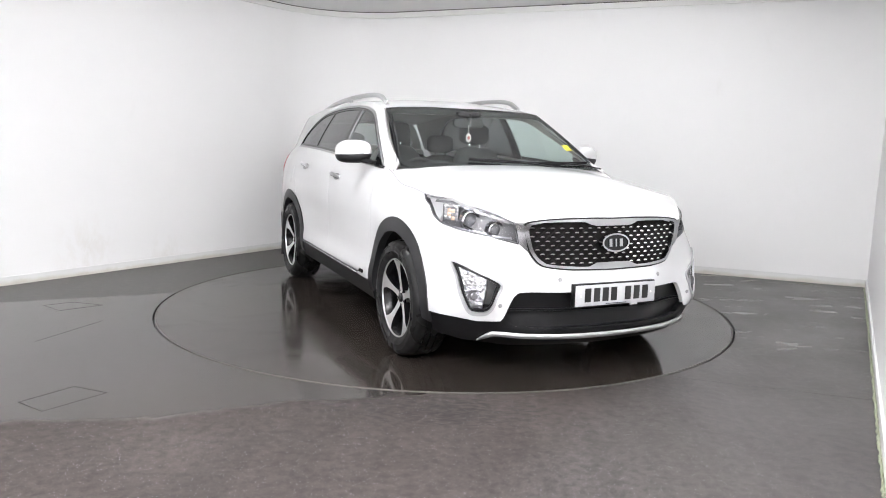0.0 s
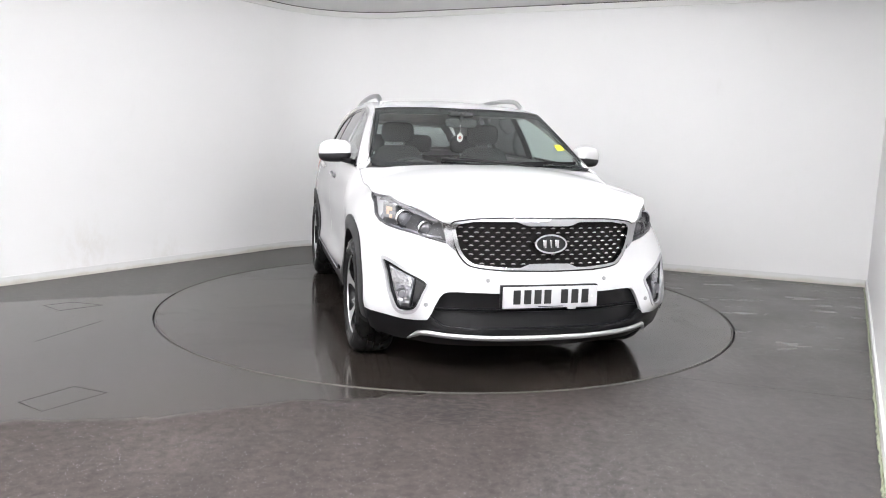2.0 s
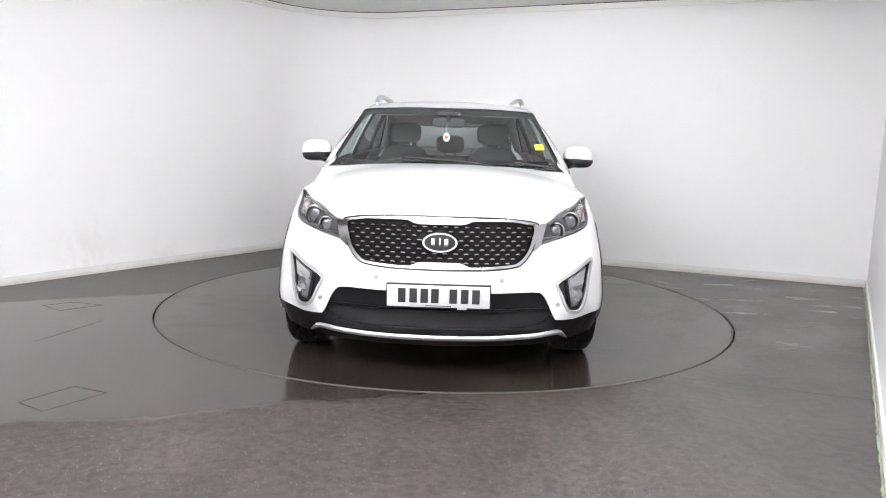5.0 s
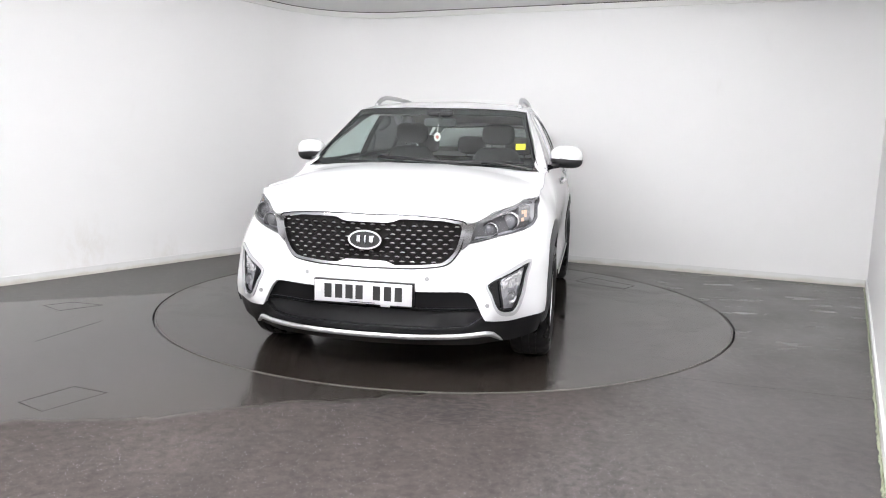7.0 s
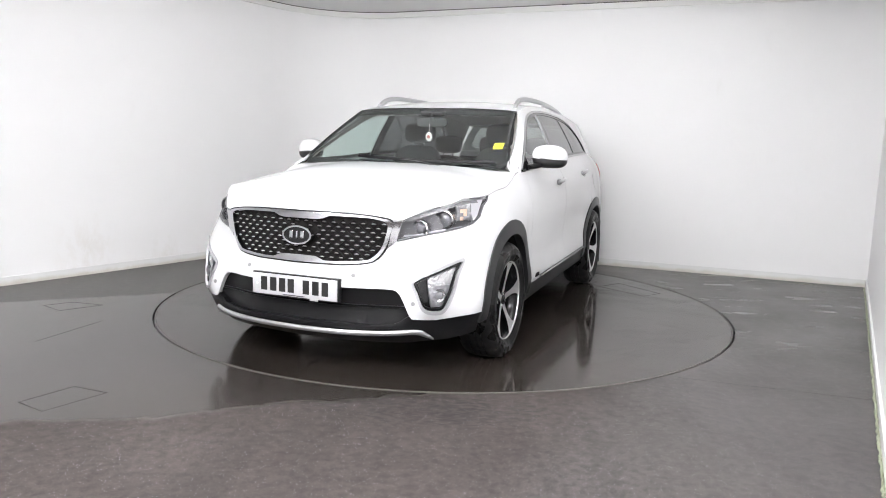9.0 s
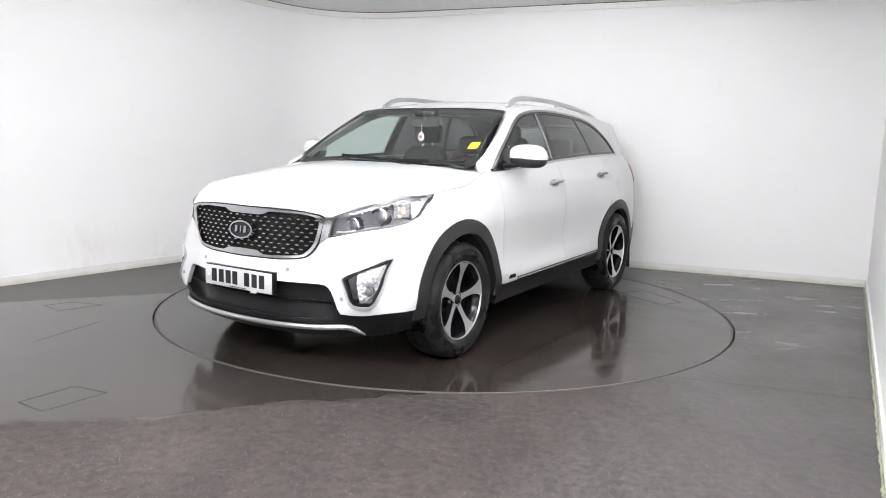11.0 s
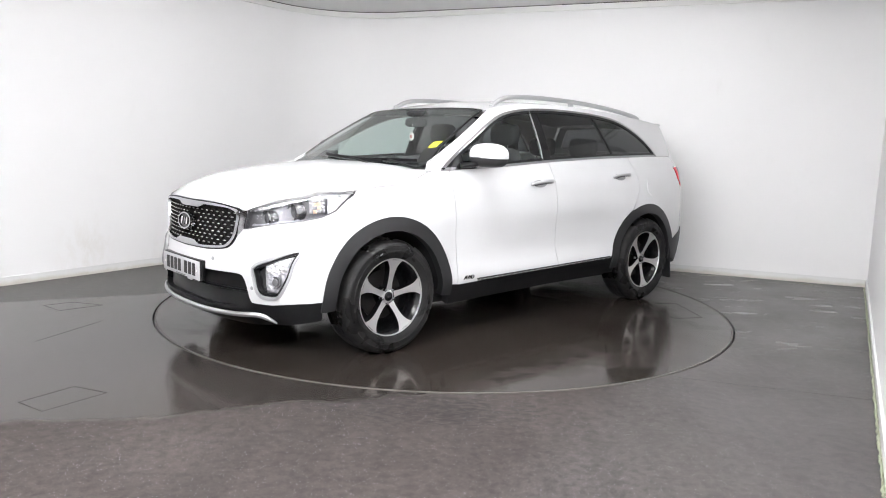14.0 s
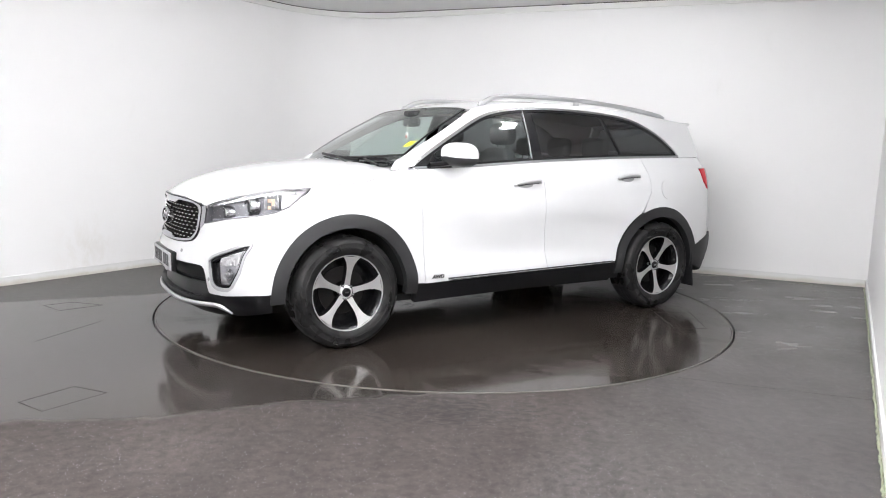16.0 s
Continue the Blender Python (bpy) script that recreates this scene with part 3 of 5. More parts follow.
def sweep_bm(path, half_w, half_h, seg=10, power=2.0, up=Vector((0, 0, 1))):
    """A bar along a path, with an oval section."""
    bm = bmesh.new()
    rings = []
    P = [Vector(q) for q in path]
    for k, p in enumerate(P):
        d = (P[min(k + 1, len(P) - 1)] - P[max(k - 1, 0)]).normalized()
        side = d.cross(up).normalized()
        top = side.cross(d)
        w = half_w[k] if isinstance(half_w, list) else half_w
        h = half_h[k] if isinstance(half_h, list) else half_h
        ring = []
        for j in range(seg):
            t = 2 * math.pi * j / seg
            c, s = math.cos(t), math.sin(t)
            ring.append(bm.verts.new(p + side * w * math.copysign(abs(c) ** (2 / power), c) + top * h * math.copysign(abs(s) ** (2 / power), s)))
        rings.append(ring)
    for a, b in zip(rings, rings[1:]):
        for j in range(seg):
            bm.faces.new((a[j], a[(j + 1) % seg], b[(j + 1) % seg], b[j]))
    bm.faces.new(rings[0])
    bm.faces.new(rings[-1][::-1])
    return bm


def blob_bm(size, at, e=0.6, n=20, turn=None):
    """A rounded block (superellipsoid)."""
    bm = bmesh.new()
    bmesh.ops.create_uvsphere(bm, u_segments=n * 2, v_segments=n, radius=1.0)
    for v in bm.verts:
        v.co = Vector([math.copysign(abs(c) ** e, c) * s for c, s in zip(v.co, size)])
    if turn:
        bmesh.ops.transform(bm, matrix=turn, verts=bm.verts)
    bmesh.ops.translate(bm, vec=at, verts=bm.verts)
    return bm


def mirror_bm(bm):
    for v in bm.verts:
        v.co.x = -v.co.x
    bmesh.ops.reverse_faces(bm, faces=bm.faces)
    return bm


def flipped(bm, flip):
    return mirror_bm(bm) if flip else bm


# ---------------------------------------------------------------- the car
WF, WR = (-1.295, 0.36), (1.487, 0.36)       # wheel centres: length, height
RF, RR = 0.500, 0.485                        # outer radius of the arch flares
car = tagged(new("car"), "white sport utility car with black lower cladding on the turntable", "car")


def sym(half):
    """Closes a half outline (from the middle of the top round to the middle of the bottom) with its mirror image."""
    return half + [(-u, v) for u, v in half[::-1] if abs(u) > 1e-6]


# outlines used by neighbouring panels
GRILLE = [(0, 0.920)] + [X(x, z) for x, z in spl([(0.18, 0.920), (0.36, 0.916), (0.47, 0.906), (0.518, 0.890), (0.515, 0.84), (0.488, 0.75), (0.44, 0.685), (0.385, 0.664), (0.26, 0.652)])] + [(0, 0.648)]
HL_LOW = [X(0.545, 0.786), X(0.62, 0.806), X(0.70, 0.826), Y(-1.83, 0.848), Y(-1.735, 0.870), Y(-1.655, 0.905), Y(-1.58, 0.965), Y(-1.515, 1.016)]
HL_TOP = [Y(-1.515, 1.018), Y(-1.60, 1.008), Y(-1.69, 1.010), X(0.785, 1.005), X(0.74, 0.985), X(0.66, 0.945), X(0.60, 0.915), X(0.572, 0.898)]
FOG = [X(x, z) for x, z in spl([(0.640, 0.578), (0.665, 0.50), (0.700, 0.425), (0.745, 0.403), (0.792, 0.415), (0.824, 0.50), (0.838, 0.60), (0.850, 0.690), (0.75, 0.643)], closed=True)]
OPEN_EDGE = [X(x, z) for x, z in spl([(0.640, 0.372), (0.622, 0.40), (0.594, 0.461), (0.565, 0.508), (0.525, 0.526), (0.40, 0.530)])]


def inset(loop, d):
    """The loop drawn in by d."""
    P = [np.array(p) for p in loop]
    area = sum(a[0] * b[1] - b[0] * a[1] for a, b in zip(P, P[1:] + P[:1]))
    out = []
    for k in range(len(P)):
        e = P[(k + 1) % len(P)] - P[k - 1]
        e = e / max(np.hypot(*e), 1e-9)
        out.append(tuple(P[k] + np.array([-e[1], e[0]]) * d * (1 if area > 0 else -1)))
    return out


def build_front():
    # bumper skin with openings for the fog lamps
    arch_low = ring_loop(WF[0], WF[1], RF - 0.012, 144.4, 176, 14)
    half = [(0, 0.644)] + [(u + (0.010 if v > 0.66 else 0), v - 0.005) for u, v in GRILLE[:-1][::-1] if v < 0.885]
    half += [X(0.523, 0.883), X(0.566, 0.892), X(0.542, 0.792)] + [(u, v - 0.004) for u, v in HL_LOW[:6]] + arch_low
    half += [Y(-1.79, 0.390), X(0.85, 0.378), X(0.75, 0.366)] + OPEN_EDGE + [(0, 0.532)]
    bumper = patch("front_bumper", [sym(half), FOG, [(-u, v) for u, v in FOG][::-1]], low, M_PAINT, car, 0, 0.045, 0.03)
    # black lower skirt and the recessed intake
    skirt = [(0, 0.330), X(0.40, 0.332), X(0.56, 0.345), X(0.628, 0.388), X(0.66, 0.374), X(0.75, 0.372), X(0.85, 0.384), Y(-1.785, 0.396)]
    skirt += ring_loop(WF[0], WF[1], RF - 0.012, 177, 186, 4) + [Y(-1.775, 0.27), X(0.78, 0.235), X(0.60, 0.215), (0, 0.205)]
    patch("lower_skirt", [sym(skirt)], low, M_SATIN, bumper, -0.008, 0.05, 0.04, "satin black lower skirt")
    intake = [(0, 0.545), X(0.53, 0.540), X(0.60, 0.48), X(0.645, 0.38), X(0.58, 0.335), X(0.40, 0.322), (0, 0.320)]
    patch("intake", [sym(intake)], low, M_SATIN, bumper, -0.045, 0.05, 0.01, "satin black air intake")
    for z, d in ((0.425, 0.034),):
        w = 0.56 if z > 0.45 else 0.60
        bar = [low(*X(-w + 2 * w * k / 30, z)) + normal_at(low, *X(-w + 2 * w * k / 30, z)) * -d for k in range(31)]
        part("slat", sweep_bm(bar, 0.016, 0.006, 8), M_SATIN, bumper)
    # bright skid strip
    line = spl([(0.715, 0.250), (0.69, 0.275), (0.645, 0.298), (0.50, 0.292), (0.25, 0.286), (0.0, 0.284)], 5)
    line = line + [(-x, z) for x, z in line[::-1][1:]]
    path = [low(*X(x, z)) + normal_at(low, *X(x, z)) * 0.006 for x, z in line]
    n = len(path)
    thin = [0.004 + 0.011 * min(1, min(k, n - 1 - k) / 7) for k in range(n)]
    part("skid_strip", sweep_bm(path, [0.010] * n, thin, 10), M_SKID, bumper, "satin silver skid strip")
    for x, z in ((0.335, 0.598), (0.649, 0.458)):
        for s in (1, -1):
            u, v = X(s * x, z)
            p, q = low(u, v), normal_at(low, u, v)
            bm = lathe_bm([(0, 0.003), (0.009, 0.003), (0.0115, 0.001), (0.012, -0.006)], 20, "z")
            bmesh.ops.transform(bm, matrix=Matrix.Translation(p) @ q.to_track_quat("Z", "Y").to_matrix().to_4x4(), verts=bm.verts)
            part("parking_sensor", bm, M_SHUT, bumper)

    # grille
    inner = [(0, 0.884)] + [X(x, z) for x, z in [(0.11, 0.884), (0.14, 0.890), (0.175, 0.904)] + spl([(0.20, 0.905), (0.40, 0.903), (0.475, 0.892), (0.497, 0.870), (0.490, 0.82), (0.466, 0.745), (0.42, 0.692), (0.37, 0.676), (0.22, 0.664)]) + [(0.16, 0.664), (0.13, 0.676), (0.11, 0.684)]] + [(0, 0.686)]
    inner = sym(inner)
    grille = patch("grille", [inner], low, M_MESH, car, -0.022, 0.04, 0.01, "dark mesh grille with bright tips")
    patch("chrome_frame", [sym(GRILLE), inner[::-1]], low, M_CHROME, grille, 0.008, 0.03, 0.034, "chrome grille surround")
    for s in (1, -1):
        wing = [X(s * 0.521, 0.888), X(s * 0.568, 0.896), X(s * 0.544, 0.790), X(s * 0.520, 0.765), X(s * 0.500, 0.748), X(s * 0.516, 0.84)]
        patch("chrome_wing", [wing if s > 0 else wing[::-1]], low, M_CHROME, grille, 0.004, 0.03, 0.02)
    # dark outline drawn as the shaded seam round the chrome
    patch("grille_seam_line", [inset(sym(GRILLE), -0.007), sym(GRILLE)[::-1]], low, M_SATIN, grille, 0.003, 0.03, 0.02)
    stud = bmesh.new()
    ring = [stud.verts.new((x, 0, z)) for x, z in ((-0.0145, -0.002), (-0.008, 0.0028), (0, 0.0044), (0.008, 0.0028), (0.0145, -0.002), (0.007, -0.003), (-0.007, -0.003))]
    tip = stud.verts.new((0, -0.009, -0.001))
    for k in range(7):
        stud.faces.new((ring[k], ring[(k + 1) % 7], tip))
    stud.faces.new(ring[::-1])
    stud_me = None
    webs = bmesh.new()
    rows = 11
    for r in range(rows):
        z = 0.662 + 0.0235 * r
        for k in range(-9, 10):
            x = 0.056 * (k + (0.5 if r % 2 else 0))
            c = X(x, z)
            if not (inside(np.array([c]), inner)[0] and gap_to(np.array([c]), inner)[0] > 0.010) or (x / 0.10) ** 2 + ((z - 0.794) / 0.062) ** 2 < 1:
                continue
            p = low(*c) + normal_at(low, *c) * -0.008
            yaw = math.atan2(normal_at(low, *c).x, -normal_at(low, *c).y)
            if stud_me is None:
                first = part("grille_tip", stud, M_STUD, grille, smooth=False)
                stud_me = first.data
                ob = first
            else:
                ob = new("grille_tip", stud_me)
                ob.parent = grille
            ob.matrix_basis = Matrix.Translation(p) @ Matrix.Rotation(yaw, 4, "Z")
            # diamond web round each tip
            qs = []
            for dx, dz in ((-0.028, 0), (0, 0.0225), (0.028, 0), (0, -0.0225)):
                qs.append((dx, dz))
            for (ax, az), (bx, bz) in zip(qs, qs[1:] + qs[:1]):
                o = [webs.verts.new(p + Matrix.Rotation(yaw, 3, "Z") @ Vector(c3)) for c3 in
                     ((ax, 0.004, az), (bx, 0.004, bz), (bx * 0.70, -0.001, bz * 0.70), (ax * 0.70, -0.001, az * 0.70), (ax * 0.55, 0.013, az * 0.55), (bx * 0.55, 0.013, bz * 0.55))]
                webs.faces.new(o[:4])
                webs.faces.new((o[3], o[2], o[5], o[4]))
    part("mesh_web", webs, M_MESH, grille, smooth=False)
    # oval badge, plain
    p, tilt = Vector((0, -2.196, 0.794)), Matrix.Rotation(radians(-6), 4, "X")

    def oval(a, b, y0, y1, a2=None, b2=None):
        bm = bmesh.new()
        rings = []
        for aa, bb, y in ((a, b, y1), (a, b, y0), (a2 or 0, b2 or 0, y0)):
            rings.append([bm.verts.new((aa * math.cos(2 * math.pi * k / 40), y, bb * math.sin(2 * math.pi * k / 40))) for k in range(40)] if aa else [bm.verts.new((0, y, 0))])
        if a2:
            rings.append([bm.verts.new((a2 * math.cos(2 * math.pi * k / 40), y1, b2 * math.sin(2 * math.pi * k / 40))) for k in range(40)])
        for r0, r1 in zip(rings, rings[1:]):
            for k in range(40):
                vs = list(dict.fromkeys((r0[k % len(r0)], r0[(k + 1) % 40 % len(r0)], r1[(k + 1) % 40 % len(r1)], r1[k % len(r1)])))
                if len(vs) > 2:
                    bm.faces.new(vs)
        bmesh.ops.transform(bm, matrix=Matrix.Translation(p) @ tilt, verts=bm.verts)
        return bm
    part("badge_rim", oval(0.092, 0.052, -0.008, 0.03, 0.082, 0.043), M_CHROME, grille, "chrome oval badge rim")
    part("badge_field", oval(0.083, 0.044, -0.002, 0.03), M_BLACK, grille)
    for x, w in ((-0.036, 0.020), (0.0, 0.010), (0.034, 0.022)):
        part("badge_mark", box_bm((w, 0.006, 0.044), Matrix.Translation(p) @ tilt @ Vector((x, -0.005, 0)), 0.002, tilt), M_CHROME, grille)

    # number plate
    plate = part("number_plate", box_bm((0.540, 0.008, 0.116), (0, -2.228, 0.513), 0.003), M_PLATE, car, "white plate with black bars")
    part("plate_holder", box_bm((0.552, 0.030, 0.124), (0, -2.206, 0.515), 0.004), M_SATIN, plate)
    for k, x in enumerate((-0.192, -0.132, -0.074, -0.018, 0.078, 0.138, 0.197)):
        part("bar", box_bm((0.040, 0.002, 0.076), (x, -2.2335, 0.516)), M_INK, plate, smooth=False)
    part("small_bar", box_bm((0.14, 0.002, 0.004), (0.0, -2.2335, 0.463)), M_INK, plate, smooth=False)
    part("clip", box_bm((0.05, 0.012, 0.012), (0.125, -2.226, 0.450), 0.002), M_PLATE, plate)
    for x in (-0.238, 0.238):
        bm = lathe_bm([(0, 0.002), (0.006, 0.001), (0.007, -0.002)], 12, "z")
        bmesh.ops.transform(bm, matrix=Matrix.Translation((x, -2.233, 0.513)) @ Matrix.Rotation(radians(90), 4, "X"), verts=bm.verts)
        part("plate_screw", bm, M_CHARM, plate)


def disc_on(p, q, profile, seg=32):
    bm = lathe_bm(profile, seg, "z")
    bmesh.ops.transform(bm, matrix=Matrix.Translation(p) @ q.to_track_quat("Z", "Y").to_matrix().to_4x4(), verts=bm.verts)
    return bm


def build_lamps(flip):
    outline = HL_LOW + HL_TOP
    lamp = patch("headlight", [outline], low, M_LAMPIN, car, -0.042, 0.04, 0.004, "headlight with twin round projectors and indicator", flip)
    patch("cover_glass", [outline], low, G_LENS, lamp, 0.001, 0.04, 0.004, flip=flip).visible_shadow = False
    patch("housing", [outline, inset(outline, 0.007)[::-1]], low, M_RIMGREY, lamp, -0.002, 0.03, 0.042, flip=flip)
    brow = [X(0.575, 0.893), X(0.60, 0.906), X(0.66, 0.936), X(0.74, 0.975), X(0.785, 0.995), Y(-1.69, 1.0), Y(-1.60, 0.998), Y(-1.60, 0.985), Y(-1.69, 0.982), X(0.78, 0.972), X(0.72, 0.943), X(0.65, 0.912), X(0.60, 0.890)]
    patch("light_guide", [brow], low, M_CLEARLENS, lamp, -0.016, 0.03, 0.03, flip=flip)
    ahead = Vector((0.10, -1, 0.0)).normalized()
    for (x, y, z), r in (((0.632, -1.970, 0.850), 0.047), ((0.724, -1.850, 0.893), 0.054)):
        p = Vector((x, y, z))
        part("projector", flipped(disc_on(p, ahead, [(0, 0.012), (r * 0.30, 0.011), (r * 0.55, 0.007), (r * 0.70, 0.0), (r * 0.72, -0.01), (r * 0.72, -0.05), (0, -0.05)]), flip), M_BULB, lamp)
        part("projector_ring", flipped(disc_on(p, ahead, [(r * 0.74, -0.04), (r * 0.74, 0.008), (r * 0.84, 0.018), (r * 1.0, 0.014), (r * 1.02, -0.04)]), flip), M_RING, lamp)
    side = Vector((0.75, -0.65, 0.0)).normalized()
    t = side.to_track_quat("Z", "Y").to_matrix().to_4x4()
    bowl = box_bm((0.10, 0.100, 0.010), (0, 0, 0), 0.004)
    bmesh.ops.transform(bowl, matrix=Matrix.Translation((0.782, -1.722, 0.924)) @ t, verts=bowl.verts)
    indicator = part("indicator", flipped(bowl, flip), M_LAMPIN, lamp, "clear indicator with an amber glow")
    for k in range(4):
        for r in range(4):
            bm = box_bm((0.0235, 0.0235, 0.020), (0, 0, 0), 0.003)
            bmesh.ops.transform(bm, matrix=Matrix.Translation((0.766 + 0.0135 * k, -1.764 + 0.0185 * k, 0.894 + 0.021 * r + 0.002 * k)) @ t, verts=bm.verts)
            part("prism", flipped(bm, flip), M_AMBER if (k, r) in ((1, 0), (1, 2), (2, 1), (2, 2)) else M_CLEARLENS, indicator)
    tail_refl = [Y(-1.70, 0.892), Y(-1.650, 0.916), Y(-1.585, 0.970), Y(-1.535, 1.008), Y(-1.62, 0.998), Y(-1.70, 0.985)]
    patch("side_reflector", [tail_refl], low, M_TAILREFL, lamp, -0.018, 0.03, 0.02, flip=flip)
    floor_refl = [X(0.575, 0.806), X(0.66, 0.824), X(0.70, 0.832), Y(-1.83, 0.856), Y(-1.78, 0.87), X(0.72, 0.850), X(0.64, 0.826), X(0.58, 0.818)]
    patch("lower_reflector", [floor_refl], low, M_REFL, lamp, -0.030, 0.03, 0.03, flip=flip)

    # fog lamp in its bright frame
    fog = patch("fog_lamp", [inset(FOG, 0.012)], low, M_BLACK, car, -0.035, 0.03, 0.004, "fog lamp in a bright frame", flip)
    patch("fog_frame", [inset(FOG, -0.004), inset(FOG, 0.015)[::-1]], low, M_FRAME, fog, 0.008, 0.03, 0.045, "satin silver frame", flip)
    patch("fog_bezel", [inset(FOG, 0.016), inset(FOG, 0.029)[::-1]], low, M_SATIN, fog, -0.004, 0.03, 0.032, flip=flip)
    unit = [X(0.714, 0.594), X(0.730, 0.50), X(0.742, 0.436), X(0.786, 0.436), X(0.812, 0.53), X(0.832, 0.652), X(0.775, 0.626)]
    patch("fog_reflector", [unit], low, M_REFL, fog, -0.016, 0.02, 0.02, flip=flip)
    up = [X(0.720, 0.586), X(0.727, 0.548), X(0.812, 0.560), X(0.825, 0.642), X(0.775, 0.618)]
    patch("fog_upper_lens", [up], low, M_CLEARLENS, fog, -0.010, 0.02, 0.01, flip=flip)
    p = low(*X(0.768, 0.500))
    q = (normal_at(low, *X(0.768, 0.500)) + Vector((0, -1.2, 0))).normalized()
    part("fog_bulb", flipped(disc_on(p - q * 0.012, q, [(0, 0.006), (0.018, 0.003), (0.022, -0.004), (0.034, 0.0), (0.036, -0.012), (0, -0.012)], 24), flip), M_BULB, fog)


def build_bonnet():
    front = [(0, -2.150)] + [(x, y) for x, y in spl([(0.20, -2.141), (0.36, -2.120), (0.47, -2.098), (0.525, -2.080), (0.575, -2.056), (0.66, -1.945), (0.74, -1.838), (0.788, -1.738)] + [(p.x - 0.004, p.y) for p in EDGE] + [(0.79, -0.895), (0.74, -0.915), (0.55, -0.975), (0.28, -1.02)])] + [(0, -1.035)]
    half = front
    patch("bonnet", [sym(half)], bonnet, M_PAINT, car, 0.0, 0.05, 0.02)
    # grey line along each bonnet edge, coloured as the shaded shut gap
    for flip in (False, True):
        line = spl([(p.x - 0.001, p.y, p.z + 0.0005) for p in EDGE], 4)
        part("bonnet_seam_shade", flipped(sweep_bm([Vector(c) for c in line], 0.0028, 0.0028, 6), flip), M_SHUT, car)


def build_flank(flip):
    gap = 0.003
    # wing
    wing = [Y(-1.508, 1.019), Y(-1.34, 1.036), Y(-1.167, 1.049), Y(-1.05, 1.080), Y(-0.965, 1.116), Y(-0.90, 1.133), Y(-0.85, 1.136), Y(-0.778, 1.135), Y(-0.778, 1.0), Y(-0.7485, 0.55), Y(-0.7425, 0.384)]
    wing += [Y(-0.80, 0.386)] + ring_loop(WF[0], WF[1], RF - 0.012, 6, 144, 40)
    wing += [Y(-1.654, 0.902), Y(-1.578, 0.962)]
    patch("front_wing", [wing], low, M_PAINT, car, 0.0, 0.045, 0.02, flip=flip)
    # doors
    front = [Y(-0.7745, 1.134)] + [Y(-0.774 + (0.2695 + 0.774) * k / 8, belt(-0.774 + (0.2695 + 0.774) * k / 8)) for k in range(1, 9)]
    front += [Y(0.2715, 1.0), Y(0.2865, 0.7), Y(0.3045, 0.412), Y(-0.2, 0.394), Y(-0.739, 0.380), Y(-0.745, 0.55), Y(-0.774, 1.0)]
    d1 = patch("front_door", [front], low, M_PAINT, car, 0.0, 0.045, 0.02, flip=flip)
    rear = [Y(0.273 + (1.364 - 0.273) * k / 8, belt(0.273 + (1.364 - 0.273) * k / 8)) for k in range(9)]
    rear += [Y(1.3895, 1.10), Y(1.3755, 0.96), Y(1.3145, 0.88)] + ring_loop(WR[0], WR[1], RR + 0.01, 118, 170, 14) + [Y(0.99, 0.428), Y(0.308, 0.414), Y(0.290, 0.7), Y(0.275, 1.0)]
    d2 = patch("rear_door", [rear], low, M_PAINT, car, 0.0, 0.045, 0.02, flip=flip)
    quarter = [Y(1.367 + (2.03 - 1.367) * k / 5, belt(1.367 + (2.03 - 1.367) * k / 5)) for k in range(6)]
    quarter += [Y(2.10, 1.245), Y(2.11, 1.165), Y(2.03, 1.160), Y(2.06, 1.05), Y(2.105, 0.99), Y(2.15, 0.98), Y(2.16, 0.585), Y(2.05, 0.545), Y(1.955, 0.50)]
    quarter += ring_loop(WR[0], WR[1], RR - 0.012, 14, 116, 30) + [Y(1.317, 0.878), Y(1.378, 0.958), Y(1.392, 1.10)]
    q = patch("rear_quarter", [quarter], low, M_PAINT, car, 0.0, 0.045, 0.02, flip=flip)
    cap = [(Y(1.565 + 0.062 * math.cos(a), 0.985 + 0.075 * math.sin(a))) for a in [2 * math.pi * k / 32 for k in range(32)]]
    patch("fuel_flap", [cap], low, M_PAINT, q, 0.004, 0.03, 0.006, flip=flip)
    # tail lamp
    tl = [Y(2.04, 1.150), Y(2.10, 1.158), (15.6 * UNIT, 1.15), (15.62 * UNIT, 1.0), Y(2.13, 0.985), Y(2.075, 1.05)]
    patch("tail_lamp", [tl], low, M_RED, car, 0.004, 0.04, 0.04, "red tail lamp lens", flip)
    # sill and bright strip
    sill = [Y(-0.80 + (1.86) * k / 12, 0.386 + 0.030 * k / 12) for k in range(13)] + [Y(1.06, 0.285), Y(0.1, 0.27), Y(-0.80, 0.245)]
    s = patch("sill", [sill], low, M_SATIN, car, -0.006, 0.06, 0.05, "black side sill", flip)
    strip = [low(*Y(y, z)) + normal_at(low, *Y(y, z)) * 0.007 for y, z in [(-0.56 + 1.52 * k / 20, 0.396 + 0.026 * k / 20) for k in range(21)]]
    part("bright_strip", flipped(sweep_bm(strip, 0.006, 0.006, 8), flip), M_LINE, s)
    # black bar laid on as the shadow line above the bright strip
    groove = [p + Vector((-0.003, 0, 0.0095)) for p in strip]
    part("strip_shadow", flipped(sweep_bm(groove, 0.004, 0.0035, 8), flip), M_SATIN, s)
    # arch flares
    for (cy, cz), ro, ri, a0, a1 in ((WF, RF, 0.415, -5, 184), (WR, RR, 0.405, -4, 184)):
        ring = ring_loop(cy, cz, ro, a0, a1, 48) + ring_loop(cy, cz, ri, a1, a0, 48)
        patch("arch_flare", [ring], low, M_CLAD, car, 0.007, 0.04, 0.05, "dark grey wheel arch flare", flip)
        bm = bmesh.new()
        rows = []
